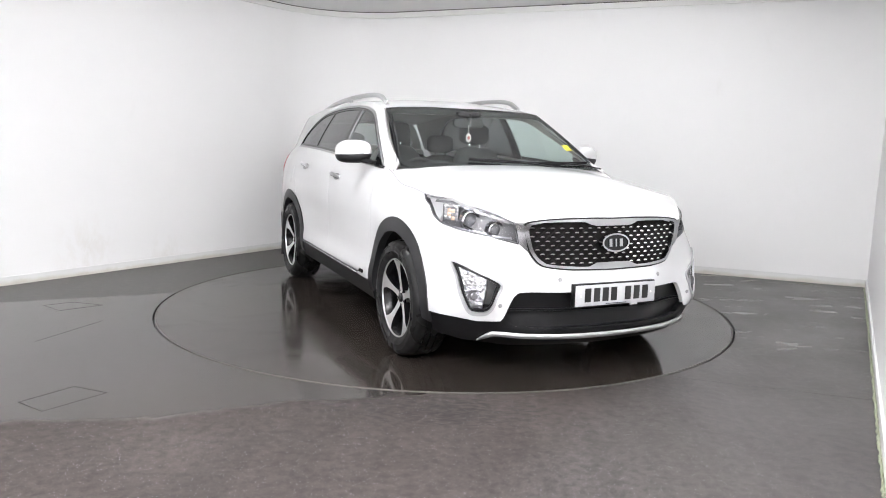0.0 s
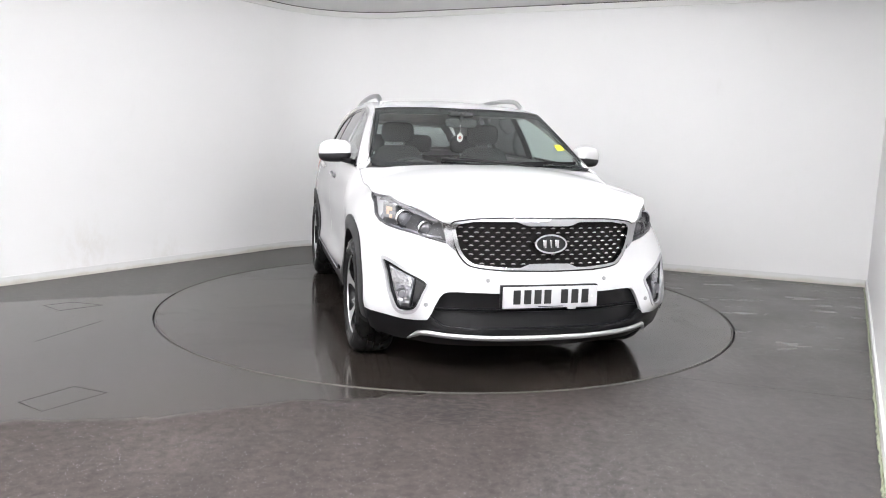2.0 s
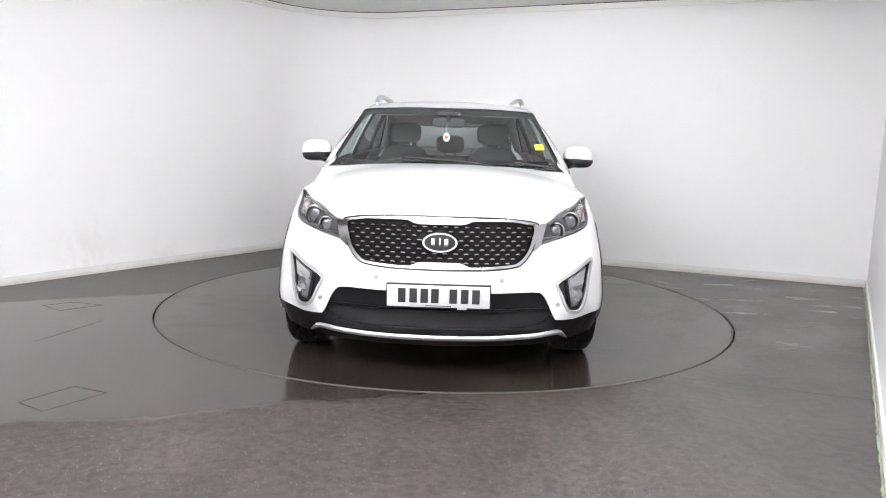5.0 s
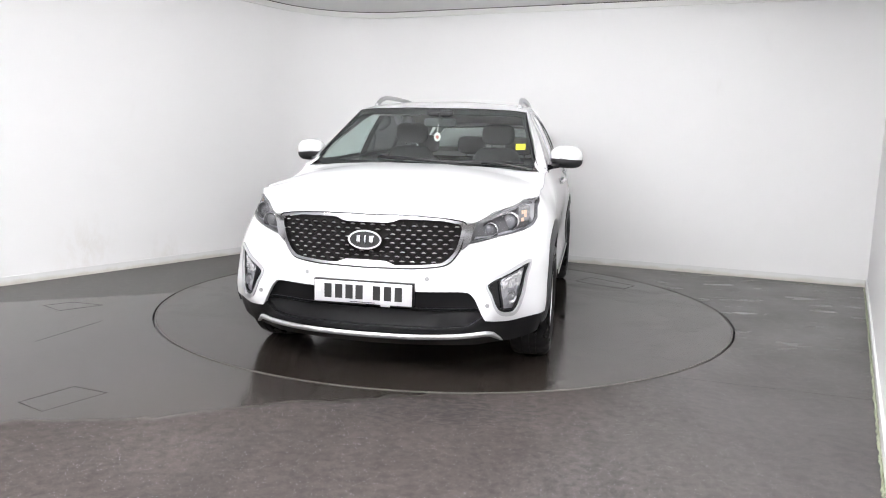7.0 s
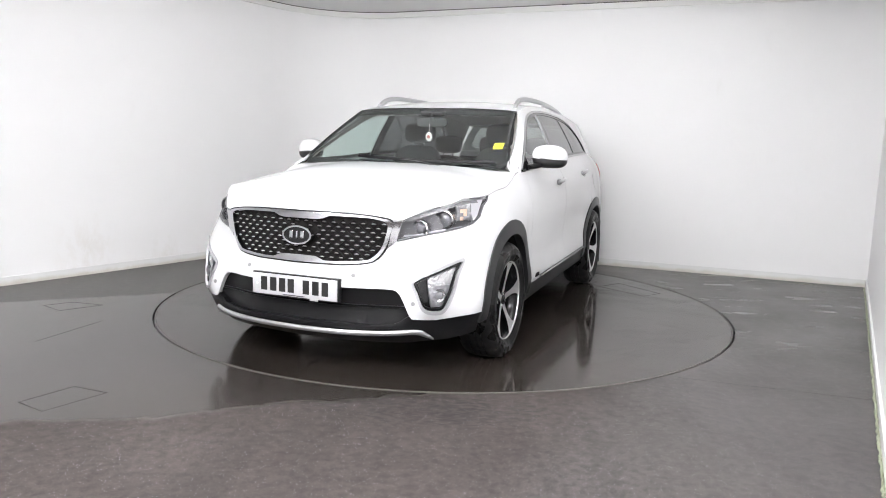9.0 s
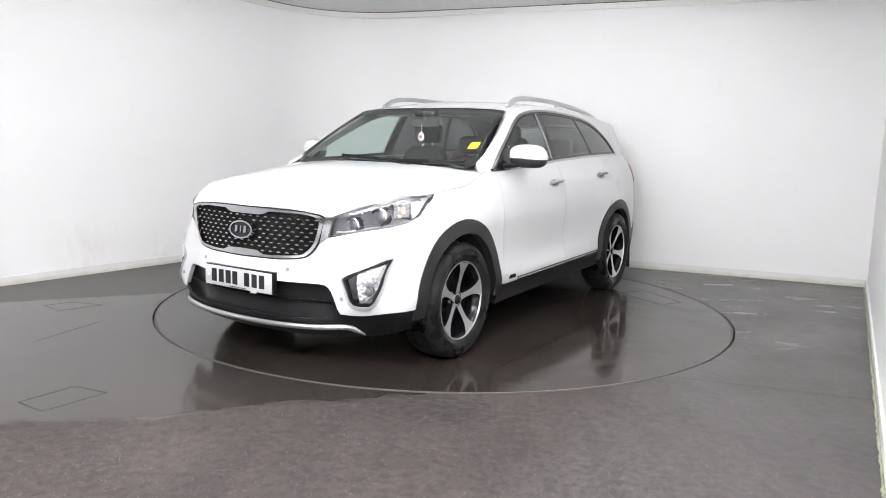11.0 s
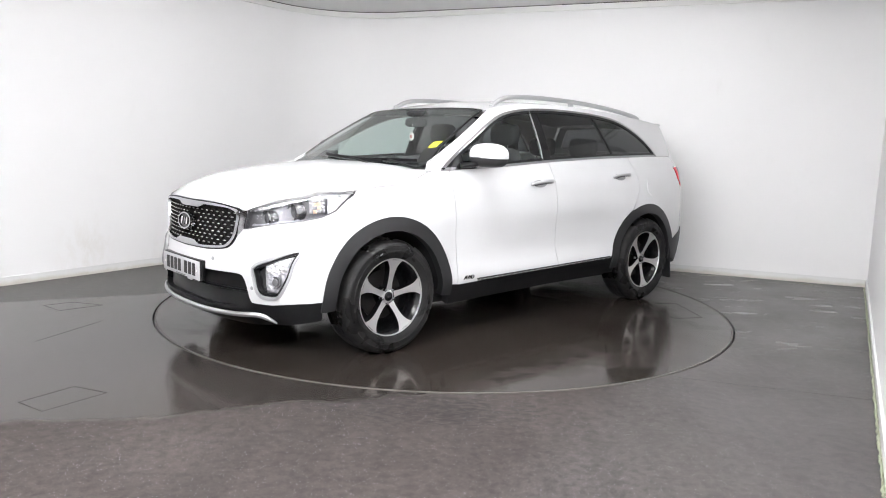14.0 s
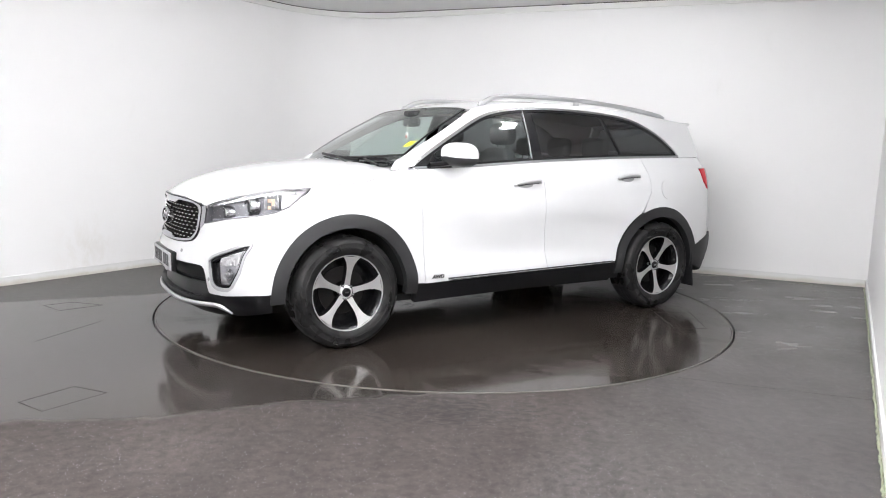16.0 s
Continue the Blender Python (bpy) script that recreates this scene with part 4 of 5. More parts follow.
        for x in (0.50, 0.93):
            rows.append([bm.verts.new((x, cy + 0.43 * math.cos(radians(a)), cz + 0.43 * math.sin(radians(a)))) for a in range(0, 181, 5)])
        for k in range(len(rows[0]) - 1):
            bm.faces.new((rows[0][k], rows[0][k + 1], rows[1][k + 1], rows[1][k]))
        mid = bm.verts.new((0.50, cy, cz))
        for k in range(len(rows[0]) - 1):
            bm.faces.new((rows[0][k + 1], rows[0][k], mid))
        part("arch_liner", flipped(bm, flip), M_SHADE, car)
    # handles
    for y, z, door in ((0.112, 1.040, d1), (1.148, 1.078, d2)):
        pts = spl([(y - 0.125, z - 0.008), (y - 0.07, z - 0.002), (y, z + 0.003), (y + 0.07, z + 0.007), (y + 0.125, z + 0.008)], 5)
        lift = [0.006 + 0.028 * math.sin(math.pi * k / (len(pts) - 1)) ** 0.5 for k in range(len(pts))]
        path = [low(*Y(*c)) + normal_at(low, *Y(*c)) * h for c, h in zip(pts, lift)]
        h = part("door_handle", flipped(sweep_bm(path, 0.008, 0.013, 12), flip), M_RAIL, door, "chrome door handle")
        # black bar drawn as the dark line below the handle
        path2 = [p + normal_at(low, *Y(y, z)) * -0.004 + Vector((0, 0, -0.013)) for p in path[3:-3]]
        part("handle_dark_line", flipped(sweep_bm(path2, 0.004, 0.004, 8), flip), M_SATIN, door)
        # grey oval painted as the shade in the body-coloured handle recess
        cup = [Y(y - 0.02 + 0.075 * math.cos(a), z - 0.004 + 0.026 * math.sin(a)) for a in [2 * math.pi * k / 28 for k in range(28)]]
        patch("handle_cup_shade", [cup], low, M_SHUT, door, 0.0015, 0.02, 0.002, flip=flip)
    # letters on the front door
    font = bpy.data.curves.new("door_letters", "FONT")
    font.body, font.size, font.extrude, font.align_x = "AWD", 0.037, 0.003, "CENTER"
    font.shear = 0.25
    font.materials.append(M_MESH)
    ob = new("door_letters", font)
    ob.parent = d1
    pz = low(*Y(-0.645, 0.428))
    if flip:
        ob.matrix_basis = Matrix.Translation((-pz.x - 0.006, pz.y, 0.410)) @ Matrix.Rotation(radians(-90), 4, "Z") @ Matrix.Rotation(radians(90), 4, "X")
    else:
        ob.matrix_basis = Matrix.Translation((pz.x + 0.006, pz.y, 0.410)) @ Matrix.Rotation(radians(90), 4, "Z") @ Matrix.Rotation(radians(90), 4, "X")
    # mud flap
    part("mud_flap", flipped(box_bm((0.20, 0.012, 0.30), (0.835, 1.925, 0.30), 0.004, Matrix.Rotation(radians(8), 4, "X")), flip), M_CLAD, car)


WINDOW = spl([(-0.85, 1.136), (-0.68, 1.245), (-0.45, 1.370), (-0.20, 1.495), (0.0, 1.555), (0.30, 1.590), (0.70, 1.597), (1.13, 1.578), (1.40, 1.535), (1.63, 1.435), (1.77, 1.335), (1.850, 1.250)], 6)
WINDOW_LOW = [(y, belt(y) + 0.004) for y in np.linspace(1.80, -0.78, 16)]


def build_cabin(flip):
    top = [(-0.96, 1.135), (-0.90, 1.185), (-0.73, 1.278), (-0.55, 1.375), (-0.38, 1.470), (-0.215, 1.5635)] + [(y, roof_edge(y)) for y in np.linspace(-0.12, 2.08, 24)]
    outer = top + [(2.10, 1.51), (2.12, 1.40), (2.13, 1.30), (2.12, 1.252)] + [(y, belt(y) + 0.003) for y in np.linspace(2.05, -0.94, 26)]
    opening = WINDOW + WINDOW_LOW
    cut = [p for p in opening]
    frame_top = patch("cabin_side", [outer_ring(outer), inset(cut, -0.002)[::-1]], flank, M_PAINT, car, 0.0, 0.05, 0.016, flip=flip)
    patch("inner_trim", [outer_ring(outer), inset(cut, 0.0)[::-1]], flank, M_LINER, frame_top, -0.035, 0.06, 0.002, "pale inner pillar trim", flip)
    patch("bright_surround", [inset(cut, -0.004), inset(cut, 0.013)[::-1]], flank, M_LINE, frame_top, 0.004, 0.04, 0.012, "thin chrome window surround", flip)
    patch("window_seal", [inset(cut, 0.013), inset(cut, 0.030)[::-1]], flank, M_BLACK, frame_top, 0.0, 0.04, 0.010, flip=flip)
    # panes
    hi = [p for p in WINDOW]
    ztop = lambda y: float(np.interp(y, [p[0] for p in hi], [p[1] for p in hi])) - 0.014

    def pane(name, y0b, y0t, y1b, y1t, glass, label):
        ts = np.linspace(0, 1, 12)
        tops = [(y, ztop(y)) for y in y0t + (y1t - y0t) * ts]
        lows = [(y, belt(y) + 0.015) for y in (y0b + (y1b - y0b) * ts)[::-1]]
        ob = patch(name, [tops + lows], flank, glass, car, -0.004, 0.06, 0.003, label, flip)
        ob.visible_shadow = False
    pane("front_window", -0.80, -0.795, 0.213, 0.240, G_SIDE, "clear door window")
    pane("rear_window", 0.305, 0.318, 1.145, 1.02, G_DARK, "dark privacy glass door window")
    pane("quarter_window", 1.165, 1.04, 1.815, 1.80, G_DARK, "dark privacy glass quarter window")
    patch("middle_pillar", [[(0.240, ztop(0.24)), (0.325, ztop(0.32)), (0.313, belt(0.31) + 0.014), (0.213, belt(0.2) + 0.014)]], flank, M_BLACK, frame_top, -0.002, 0.05, 0.02, flip=flip)
    # thin pale strip painted as the lamp glints along the pillar
    patch("pillar_glint", [[(0.238, ztop(0.238)), (0.242, ztop(0.242)), (0.215, belt(0.2) + 0.014), (0.211, belt(0.2) + 0.014)]], flank, M_FRAME, frame_top, 0.001, 0.05, 0.01, flip=flip)
    patch("rear_divider", [[(1.02, ztop(1.02)), (1.043, ztop(1.043)), (1.167, belt(1.16) + 0.014), (1.143, belt(1.14) + 0.014)]], flank, M_BLACK, frame_top, -0.001, 0.05, 0.02, flip=flip)
    patch("mirror_sail", [[(-0.83, 1.148), (-0.69, 1.235), (-0.63, 1.235), (-0.63, belt(-0.63) + 0.012)]], flank, M_BLACK, frame_top, 0.002, 0.05, 0.02, flip=flip)
    # door mirror
    cap = blob_bm((0.115, 0.085, 0.080), (0.972, -0.515, 1.235), 0.72)
    for v in cap.verts:
        k = (v.co.x - 0.972) / 0.115
        v.co.y += 0.035 * k
        v.co.z -= 0.012 * max(0, k) ** 2 - 0.004
    lower = cap.copy()
    geom = lambda b: b.verts[:] + b.edges[:] + b.faces[:]
    r = bmesh.ops.bisect_plane(cap, geom=geom(cap), plane_co=(0.972, 0, 1.223), plane_no=(0.05, 0, 1), clear_inner=True)
    bmesh.ops.contextual_create(cap, geom=[e for e in r["geom_cut"] if isinstance(e, bmesh.types.BMEdge)])
    for v in lower.verts:
        v.co.x = 0.972 + (v.co.x - 0.972) * 0.985
        v.co.y = -0.515 + (v.co.y + 0.515) * 0.985
    r = bmesh.ops.bisect_plane(lower, geom=geom(lower), plane_co=(0.972, 0, 1.2215), plane_no=(0.05, 0, 1), clear_outer=True)
    bmesh.ops.contextual_create(lower, geom=[e for e in r["geom_cut"] if isinstance(e, bmesh.types.BMEdge)])
    mir = part("door_mirror", flipped(cap, flip), M_PAINT, car, "white door mirror on a black base")
    part("mirror_base", flipped(lower, flip), M_CLAD, mir)
    arm = [(0.845, -0.66, 1.165), (0.885, -0.60, 1.172), (0.93, -0.54, 1.185)]
    part("mirror_arm", flipped(sweep_bm(arm, [0.05, 0.045, 0.04], [0.018, 0.018, 0.018], 12, 2.6), flip), M_SATIN, mir)
    ind = [(0.925, -0.607, 1.227), (0.99, -0.586, 1.224), (1.05, -0.540, 1.221), (1.080, -0.495, 1.218)]
    part("mirror_indicator", flipped(sweep_bm(spl(ind, 4), 0.006, 0.006, 8), flip), M_CLEARLENS, mir)
    part("mirror_glass", flipped(box_bm((0.14, 0.004, 0.085), (0.968, -0.446, 1.232), 0.0, Matrix.Rotation(radians(18), 4, "Z")), flip), M_CHROME, mir)
    # roof rail
    path = spl([(0.578, -0.115, 1.592), (0.576, -0.06, 1.622), (0.572, 0.03, 1.658), (0.568, 0.2, 1.678), (0.562, 0.55, 1.684), (0.548, 1.0, 1.674), (0.528, 1.45, 1.646), (0.508, 1.80, 1.608), (0.497, 1.92, 1.588)], 5)
    n = len(path)
    h = [0.010 + 0.008 * min(1, min(k, n - 1 - k) / 5) for k in range(n)]
    rail = part("roof_rail", flipped(sweep_bm(path, 0.017, h, 12, 2.8), flip), M_RAIL, car, "brushed silver roof rail")
    for y, x in ((-0.09, 0.577), (0.85, 0.553), (1.86, 0.503)):
        part("rail_foot", flipped(box_bm((0.024, 0.05, 0.05), (x, y, roof(x, y).z + (0.002 if y < 0 else 0.015)), 0.008), flip), M_RAIL, rail)


def outer_ring(loop):
    return loop


def build_top():
    ys = np.linspace(-0.232, 2.06, 30)
    half = [(0, -0.262)] + [(0.3, -0.256), (0.55, -0.236)] + [(flank(y, roof_edge(y)).x - 0.001, y) for y in ys] + [(0.35, 2.075), (0, 2.08)]
    top = patch("roof", [sym(half)], roof, M_PAINT, car, 0.0, 0.06, 0.015)
    half2 = [(0, -0.20), (0.5, -0.19)] + [(flank(y, roof_edge(y)).x - 0.05, y) for y in ys[2:-1]] + [(0, 1.98)]
    patch("headlining", [sym(half2)], roof, M_LINER, top, -0.045, 0.08, 0.003, "pale headlining")
    # roof spoiler and tailgate
    sp = bmesh.new()
    rows = []
    for x in np.linspace(-0.58, 0.58, 15):
        k = 1 - (abs(x) / 0.58) ** 3
        rows.append([sp.verts.new(v) for v in ((x, 2.06, roof(x, 2.06).z), (x, 2.16 + 0.06 * k, 1.548 + 0.012 * k), (x, 2.18 + 0.06 * k, 1.535 + 0.01 * k), (x, 2.12, 1.505), (x, 2.05, 1.51))])
    for a, b in zip(rows, rows[1:]):
        for j in range(4):
            sp.faces.new((a[j], a[j + 1], b[j + 1], b[j]))
    sp.faces.new(rows[0])
    sp.faces.new(rows[-1][::-1])
    part("roof_spoiler", sp, M_PAINT, car)
    outline = sym([(0, 1.53), (0.54, 1.51), (0.61, 1.42), (0.675, 1.30), (0.69, 1.245), (0, 1.245)])
    win = sym([(0, 1.505), (0.46, 1.49), (0.53, 1.41), (0.585, 1.31), (0.56, 1.285), (0, 1.28)])
    gate = patch("tailgate", [outline, win[::-1]], tail, M_PAINT, car, 0, 0.06, 0.02)
    patch("rear_screen", [win], tail, G_REAR, gate, -0.002, 0.08, 0.003, "dark tinted rear screen").visible_shadow = False
    right = [(u, v) for u, v in ((15.50 * UNIT, 1.245), (15.66 * UNIT, 1.15), (15.66 * UNIT, 0.60), (NC * UNIT - 0.001, 0.60), (NC * UNIT - 0.001, 1.245))]
    for flip in (False, True):
        patch("tailgate_skin", [right], low, M_PAINT, gate, 0.0, 0.06, 0.02, flip=flip)
        rb = [Y(1.93, 0.50), Y(2.05, 0.55), Y(2.16, 0.59), (15.7 * UNIT, 0.60), (NC * UNIT - 0.001, 0.60), (NC * UNIT - 0.001, 0.22), (15.6 * UNIT, 0.24), Y(2.05, 0.30), Y(1.96, 0.34)]
        patch("rear_bumper", [rb], low, M_CLAD, car, 0.006, 0.06, 0.05, "dark grey lower rear bumper", flip)
    # windscreen
    ws = [(0, 1.578), (0.30, 1.574), (0.55, 1.564), (0.640, 1.552), (0.693, 1.40), (0.742, 1.27), (0.778, 1.180), (0.73, 1.150), (0.4, 1.142), (0, 1.140)]
    pane = sym(ws)
    glass = patch("windscreen", [pane], screen, G_CLEAR, car, 0.0, 0.06, 0.004, "clear windscreen with a black border")
    glass.visible_shadow = False
    hole = sym([(0, 1.535), (0.30, 1.532), (0.57, 1.529), (0.626, 1.519), (0.681, 1.39), (0.731, 1.265), (0.758, 1.205), (0.74, 1.190), (0.4, 1.186), (0, 1.184)])
    patch("black_border", [pane, hole[::-1]], screen, M_BLACK, glass, -0.006, 0.04, 0.003, "black glass border")
    seal = sym([(0, 1.584), (0.30, 1.580), (0.55, 1.570), (0.648, 1.558), (0.703, 1.40), (0.754, 1.27), (0.796, 1.175), (0.778, 1.180), (0.742, 1.27), (0.693, 1.40), (0.640, 1.552), (0.55, 1.564), (0.30, 1.574), (0, 1.578)])
    patch("screen_seal", [seal], screen, M_SATIN, glass, 0.001, 0.05, 0.01)
    # sticker
    c = screen(0.655, 1.310)
    st = [(0.628, 1.286), (0.694, 1.290), (0.688, 1.332), (0.622, 1.328)]
    patch("sticker", [st], screen, M_YELLOW, glass, -0.008, 0.05, 0.001, "yellow paper sticker inside the glass")
    # scuttle and wipers
    sc = bmesh.new()
    rows = []
    for x in np.linspace(-0.80, 0.80, 21):
        f = Vector((x, -1.04 + 0.10 * (x / 0.72) ** 2, 1.135))
        rows.append([sc.verts.new(v) for v in (f + Vector((0, -0.02, 0.01)), f + Vector((0, 0.03, 0.014)), f + Vector((0, 0.10, 0.0)))])
    for a, b in zip(rows, rows[1:]):
        for j in range(2):
            sc.faces.new((a[j], a[j + 1], b[j + 1], b[j]))
    part("scuttle", sc, M_SATIN, car, "black scuttle panel")
    for x0, x1, z0, z1 in ((-0.30, 0.42, 1.196, 1.166), (0.22, 0.70, 1.176, 1.182)):
        pts = [(x0 + (x1 - x0) * k / 10, z0 + (z1 - z0) * k / 10) for k in range(11)]
        path = [screen(*q) + normal_at(screen, *q) * 0.016 for q in pts]
        w = part("wiper", sweep_bm(path, 0.006, 0.010, 8), M_SATIN, car, "black wiper blade")
        mid = path[5]
        part("wiper_arm", sweep_bm([mid, mid + Vector((0.15, -0.03, -0.012)), mid + Vector((0.30, -0.045, -0.035))], 0.010, 0.006, 8), M_SATIN, w)


def build_inside():
    # near-black shell added as shade behind the panels, with the wheel openings left free
    for flip in (False, True):
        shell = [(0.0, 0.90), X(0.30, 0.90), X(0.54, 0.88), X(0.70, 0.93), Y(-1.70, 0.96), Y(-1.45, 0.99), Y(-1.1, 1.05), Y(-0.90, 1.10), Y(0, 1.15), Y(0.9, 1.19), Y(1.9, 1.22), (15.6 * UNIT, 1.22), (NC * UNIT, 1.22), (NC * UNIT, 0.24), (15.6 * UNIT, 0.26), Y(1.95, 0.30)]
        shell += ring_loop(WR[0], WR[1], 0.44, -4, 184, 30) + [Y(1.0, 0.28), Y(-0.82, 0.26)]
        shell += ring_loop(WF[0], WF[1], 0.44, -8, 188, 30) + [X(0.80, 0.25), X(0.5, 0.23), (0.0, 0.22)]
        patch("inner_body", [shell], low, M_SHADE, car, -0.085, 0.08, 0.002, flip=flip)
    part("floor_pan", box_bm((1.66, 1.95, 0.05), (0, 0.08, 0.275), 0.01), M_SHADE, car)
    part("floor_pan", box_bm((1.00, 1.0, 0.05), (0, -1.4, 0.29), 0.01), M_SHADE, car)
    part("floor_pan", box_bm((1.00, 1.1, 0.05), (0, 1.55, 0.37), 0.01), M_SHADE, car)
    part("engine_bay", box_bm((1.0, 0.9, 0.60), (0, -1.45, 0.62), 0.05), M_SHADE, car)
    # fascia
    bm = bmesh.new()
    rows = []
    for x in np.linspace(-0.74, 0.74, 25):
        hood = 0.055 * math.exp(-((x + 0.37) / 0.19) ** 2)
        k = 0.06 * (x / 0.74) ** 2
        rows.append([bm.verts.new(v) for v in ((x, -0.98 + k, 1.120), (x, -0.80 + k, 1.135 + hood * 0.2), (x, -0.62 + k * 0.6, 1.135 + hood), (x, -0.50, 1.110 + hood), (x, -0.46, 1.03), (x, -0.50, 0.70), (x, -0.95, 0.70))])
    for a, b in zip(rows, rows[1:]):
        for j in range(6):
            bm.faces.new((a[j], a[j + 1], b[j + 1], b[j]))
    part("fascia", bm, M_DARK, car, "dark plastic fascia")
    # steering wheel, on the car's right
    tor = []
    for k in range(41):
        a = 2 * math.pi * k / 40
        tor.append(Vector((0.185 * math.cos(a), 0, 0.185 * math.sin(a))))
    turn = Matrix.Translation((-0.37, -0.36, 1.02)) @ Matrix.Rotation(radians(-24), 4, "X")
    wheel = part("steering_wheel", sweep_bm([turn @ p for p in tor], 0.014, 0.014, 8, up=Vector((0, 1, 0.3))), M_DARK, car, "black steering wheel")
    hub = blob_bm((0.075, 0.03, 0.06), (0, 0, 0), 0.6, 10)
    bmesh.ops.transform(hub, matrix=turn, verts=hub.verts)
    part("wheel_hub", hub, M_DARK, wheel)
    for a in (0, 180, 270):
        d = Vector((math.cos(radians(a)), 0, math.sin(radians(a))))
        part("wheel_spoke", sweep_bm([turn @ (d * 0.05), turn @ (d * 0.18)], 0.018, 0.008, 8, up=Vector((0, 1, 0.4))), M_SILVER, wheel)
    # seats

    def seat(x, y, w, top, head=True):
        back = blob_bm((w / 2, 0.075, (top - 0.55) / 2), (x, y, (top + 0.55) / 2), 0.45, 14, )
        for v in back.verts:
            k = (v.co.z - 0.55) / (top - 0.55)
            v.co.y += 0.16 * k
            v.co.x = x + (v.co.x - x) * (1 - 0.22 * max(0, k - 0.5) * 2)
        s = part("seat", back, M_CLOTH, car, "black cloth seat")
        part("cushion", blob_bm((w / 2, 0.26, 0.09), (x, y - 0.24, 0.58), 0.45, 12), M_CLOTH, s)
        if head:
            part("headrest", blob_bm((0.135, 0.055, 0.085), (x, y + 0.19, top + 0.105), 0.55, 12), M_CLOTH, s)
            for dx in (-0.05, 0.05):
                part("headrest_post", sweep_bm([(x + dx, y + 0.17, top - 0.03), (x + dx, y + 0.18, top + 0.06)], 0.006, 0.006, 8, up=Vector((0, 1, 0))), M_CHROME, s)
    for x in (-0.37, 0.37):
        seat(x, 0.08, 0.52, 1.29)
    for x in (-0.46, 0.0, 0.46):
        seat(x, 0.98, 0.46, 1.20)
    # mirror and charm
    rv = part("rear_view_mirror", blob_bm((0.125, 0.018, 0.036), (0.0, -0.345, 1.468), 0.5, 12), M_DARK, car, "black rear-view mirror")
    part("mirror_stem", sweep_bm([(0.0, -0.35, 1.48), (0.0, -0.37, 1.545)], 0.02, 0.02, 8, up=Vector((0, 1, 0))), M_DARK, rv)
    part("sensor_pod", blob_bm((0.10, 0.05, 0.022), (0.0, -0.33, 1.535), 0.5, 12), M_DARK, rv)
    charm = disc_on(Vector((0, 0, 0)), Vector((0.15, -1, 0)), [(0, 0.004), (0.022, 0.003), (0.026, 0.0), (0.022, -0.003), (0, -0.004)], 28)
    for v in charm.verts:
        v.co.z *= 1.30
    bmesh.ops.translate(charm, vec=(-0.012, -0.380, 1.358), verts=charm.verts)
    c = part("hanging_charm", charm, M_CHARM, rv, "oval enamel charm on a cord")
    centre = disc_on(Vector((-0.0125, -0.385, 1.358)), Vector((0.15, -1, 0)), [(0, 0.0015), (0.012, 0.001), (0.013, 0)], 20)
    part("charm_face", centre, M_CHARMRED, rv)
    part("cord", sweep_bm([(-0.010, -0.375, 1.455), (-0.012, -0.380, 1.39)], 0.0022, 0.0022, 6, up=Vector((0, 1, 0))), M_CHARM, rv)
    for x in (-0.36, 0.36):
        part("sun_visor", box_bm((0.36, 0.14, 0.014), (x, -0.16, 1.545), 0.006, Matrix.Rotation(radians(20), 4, "X")), M_LINER, car)


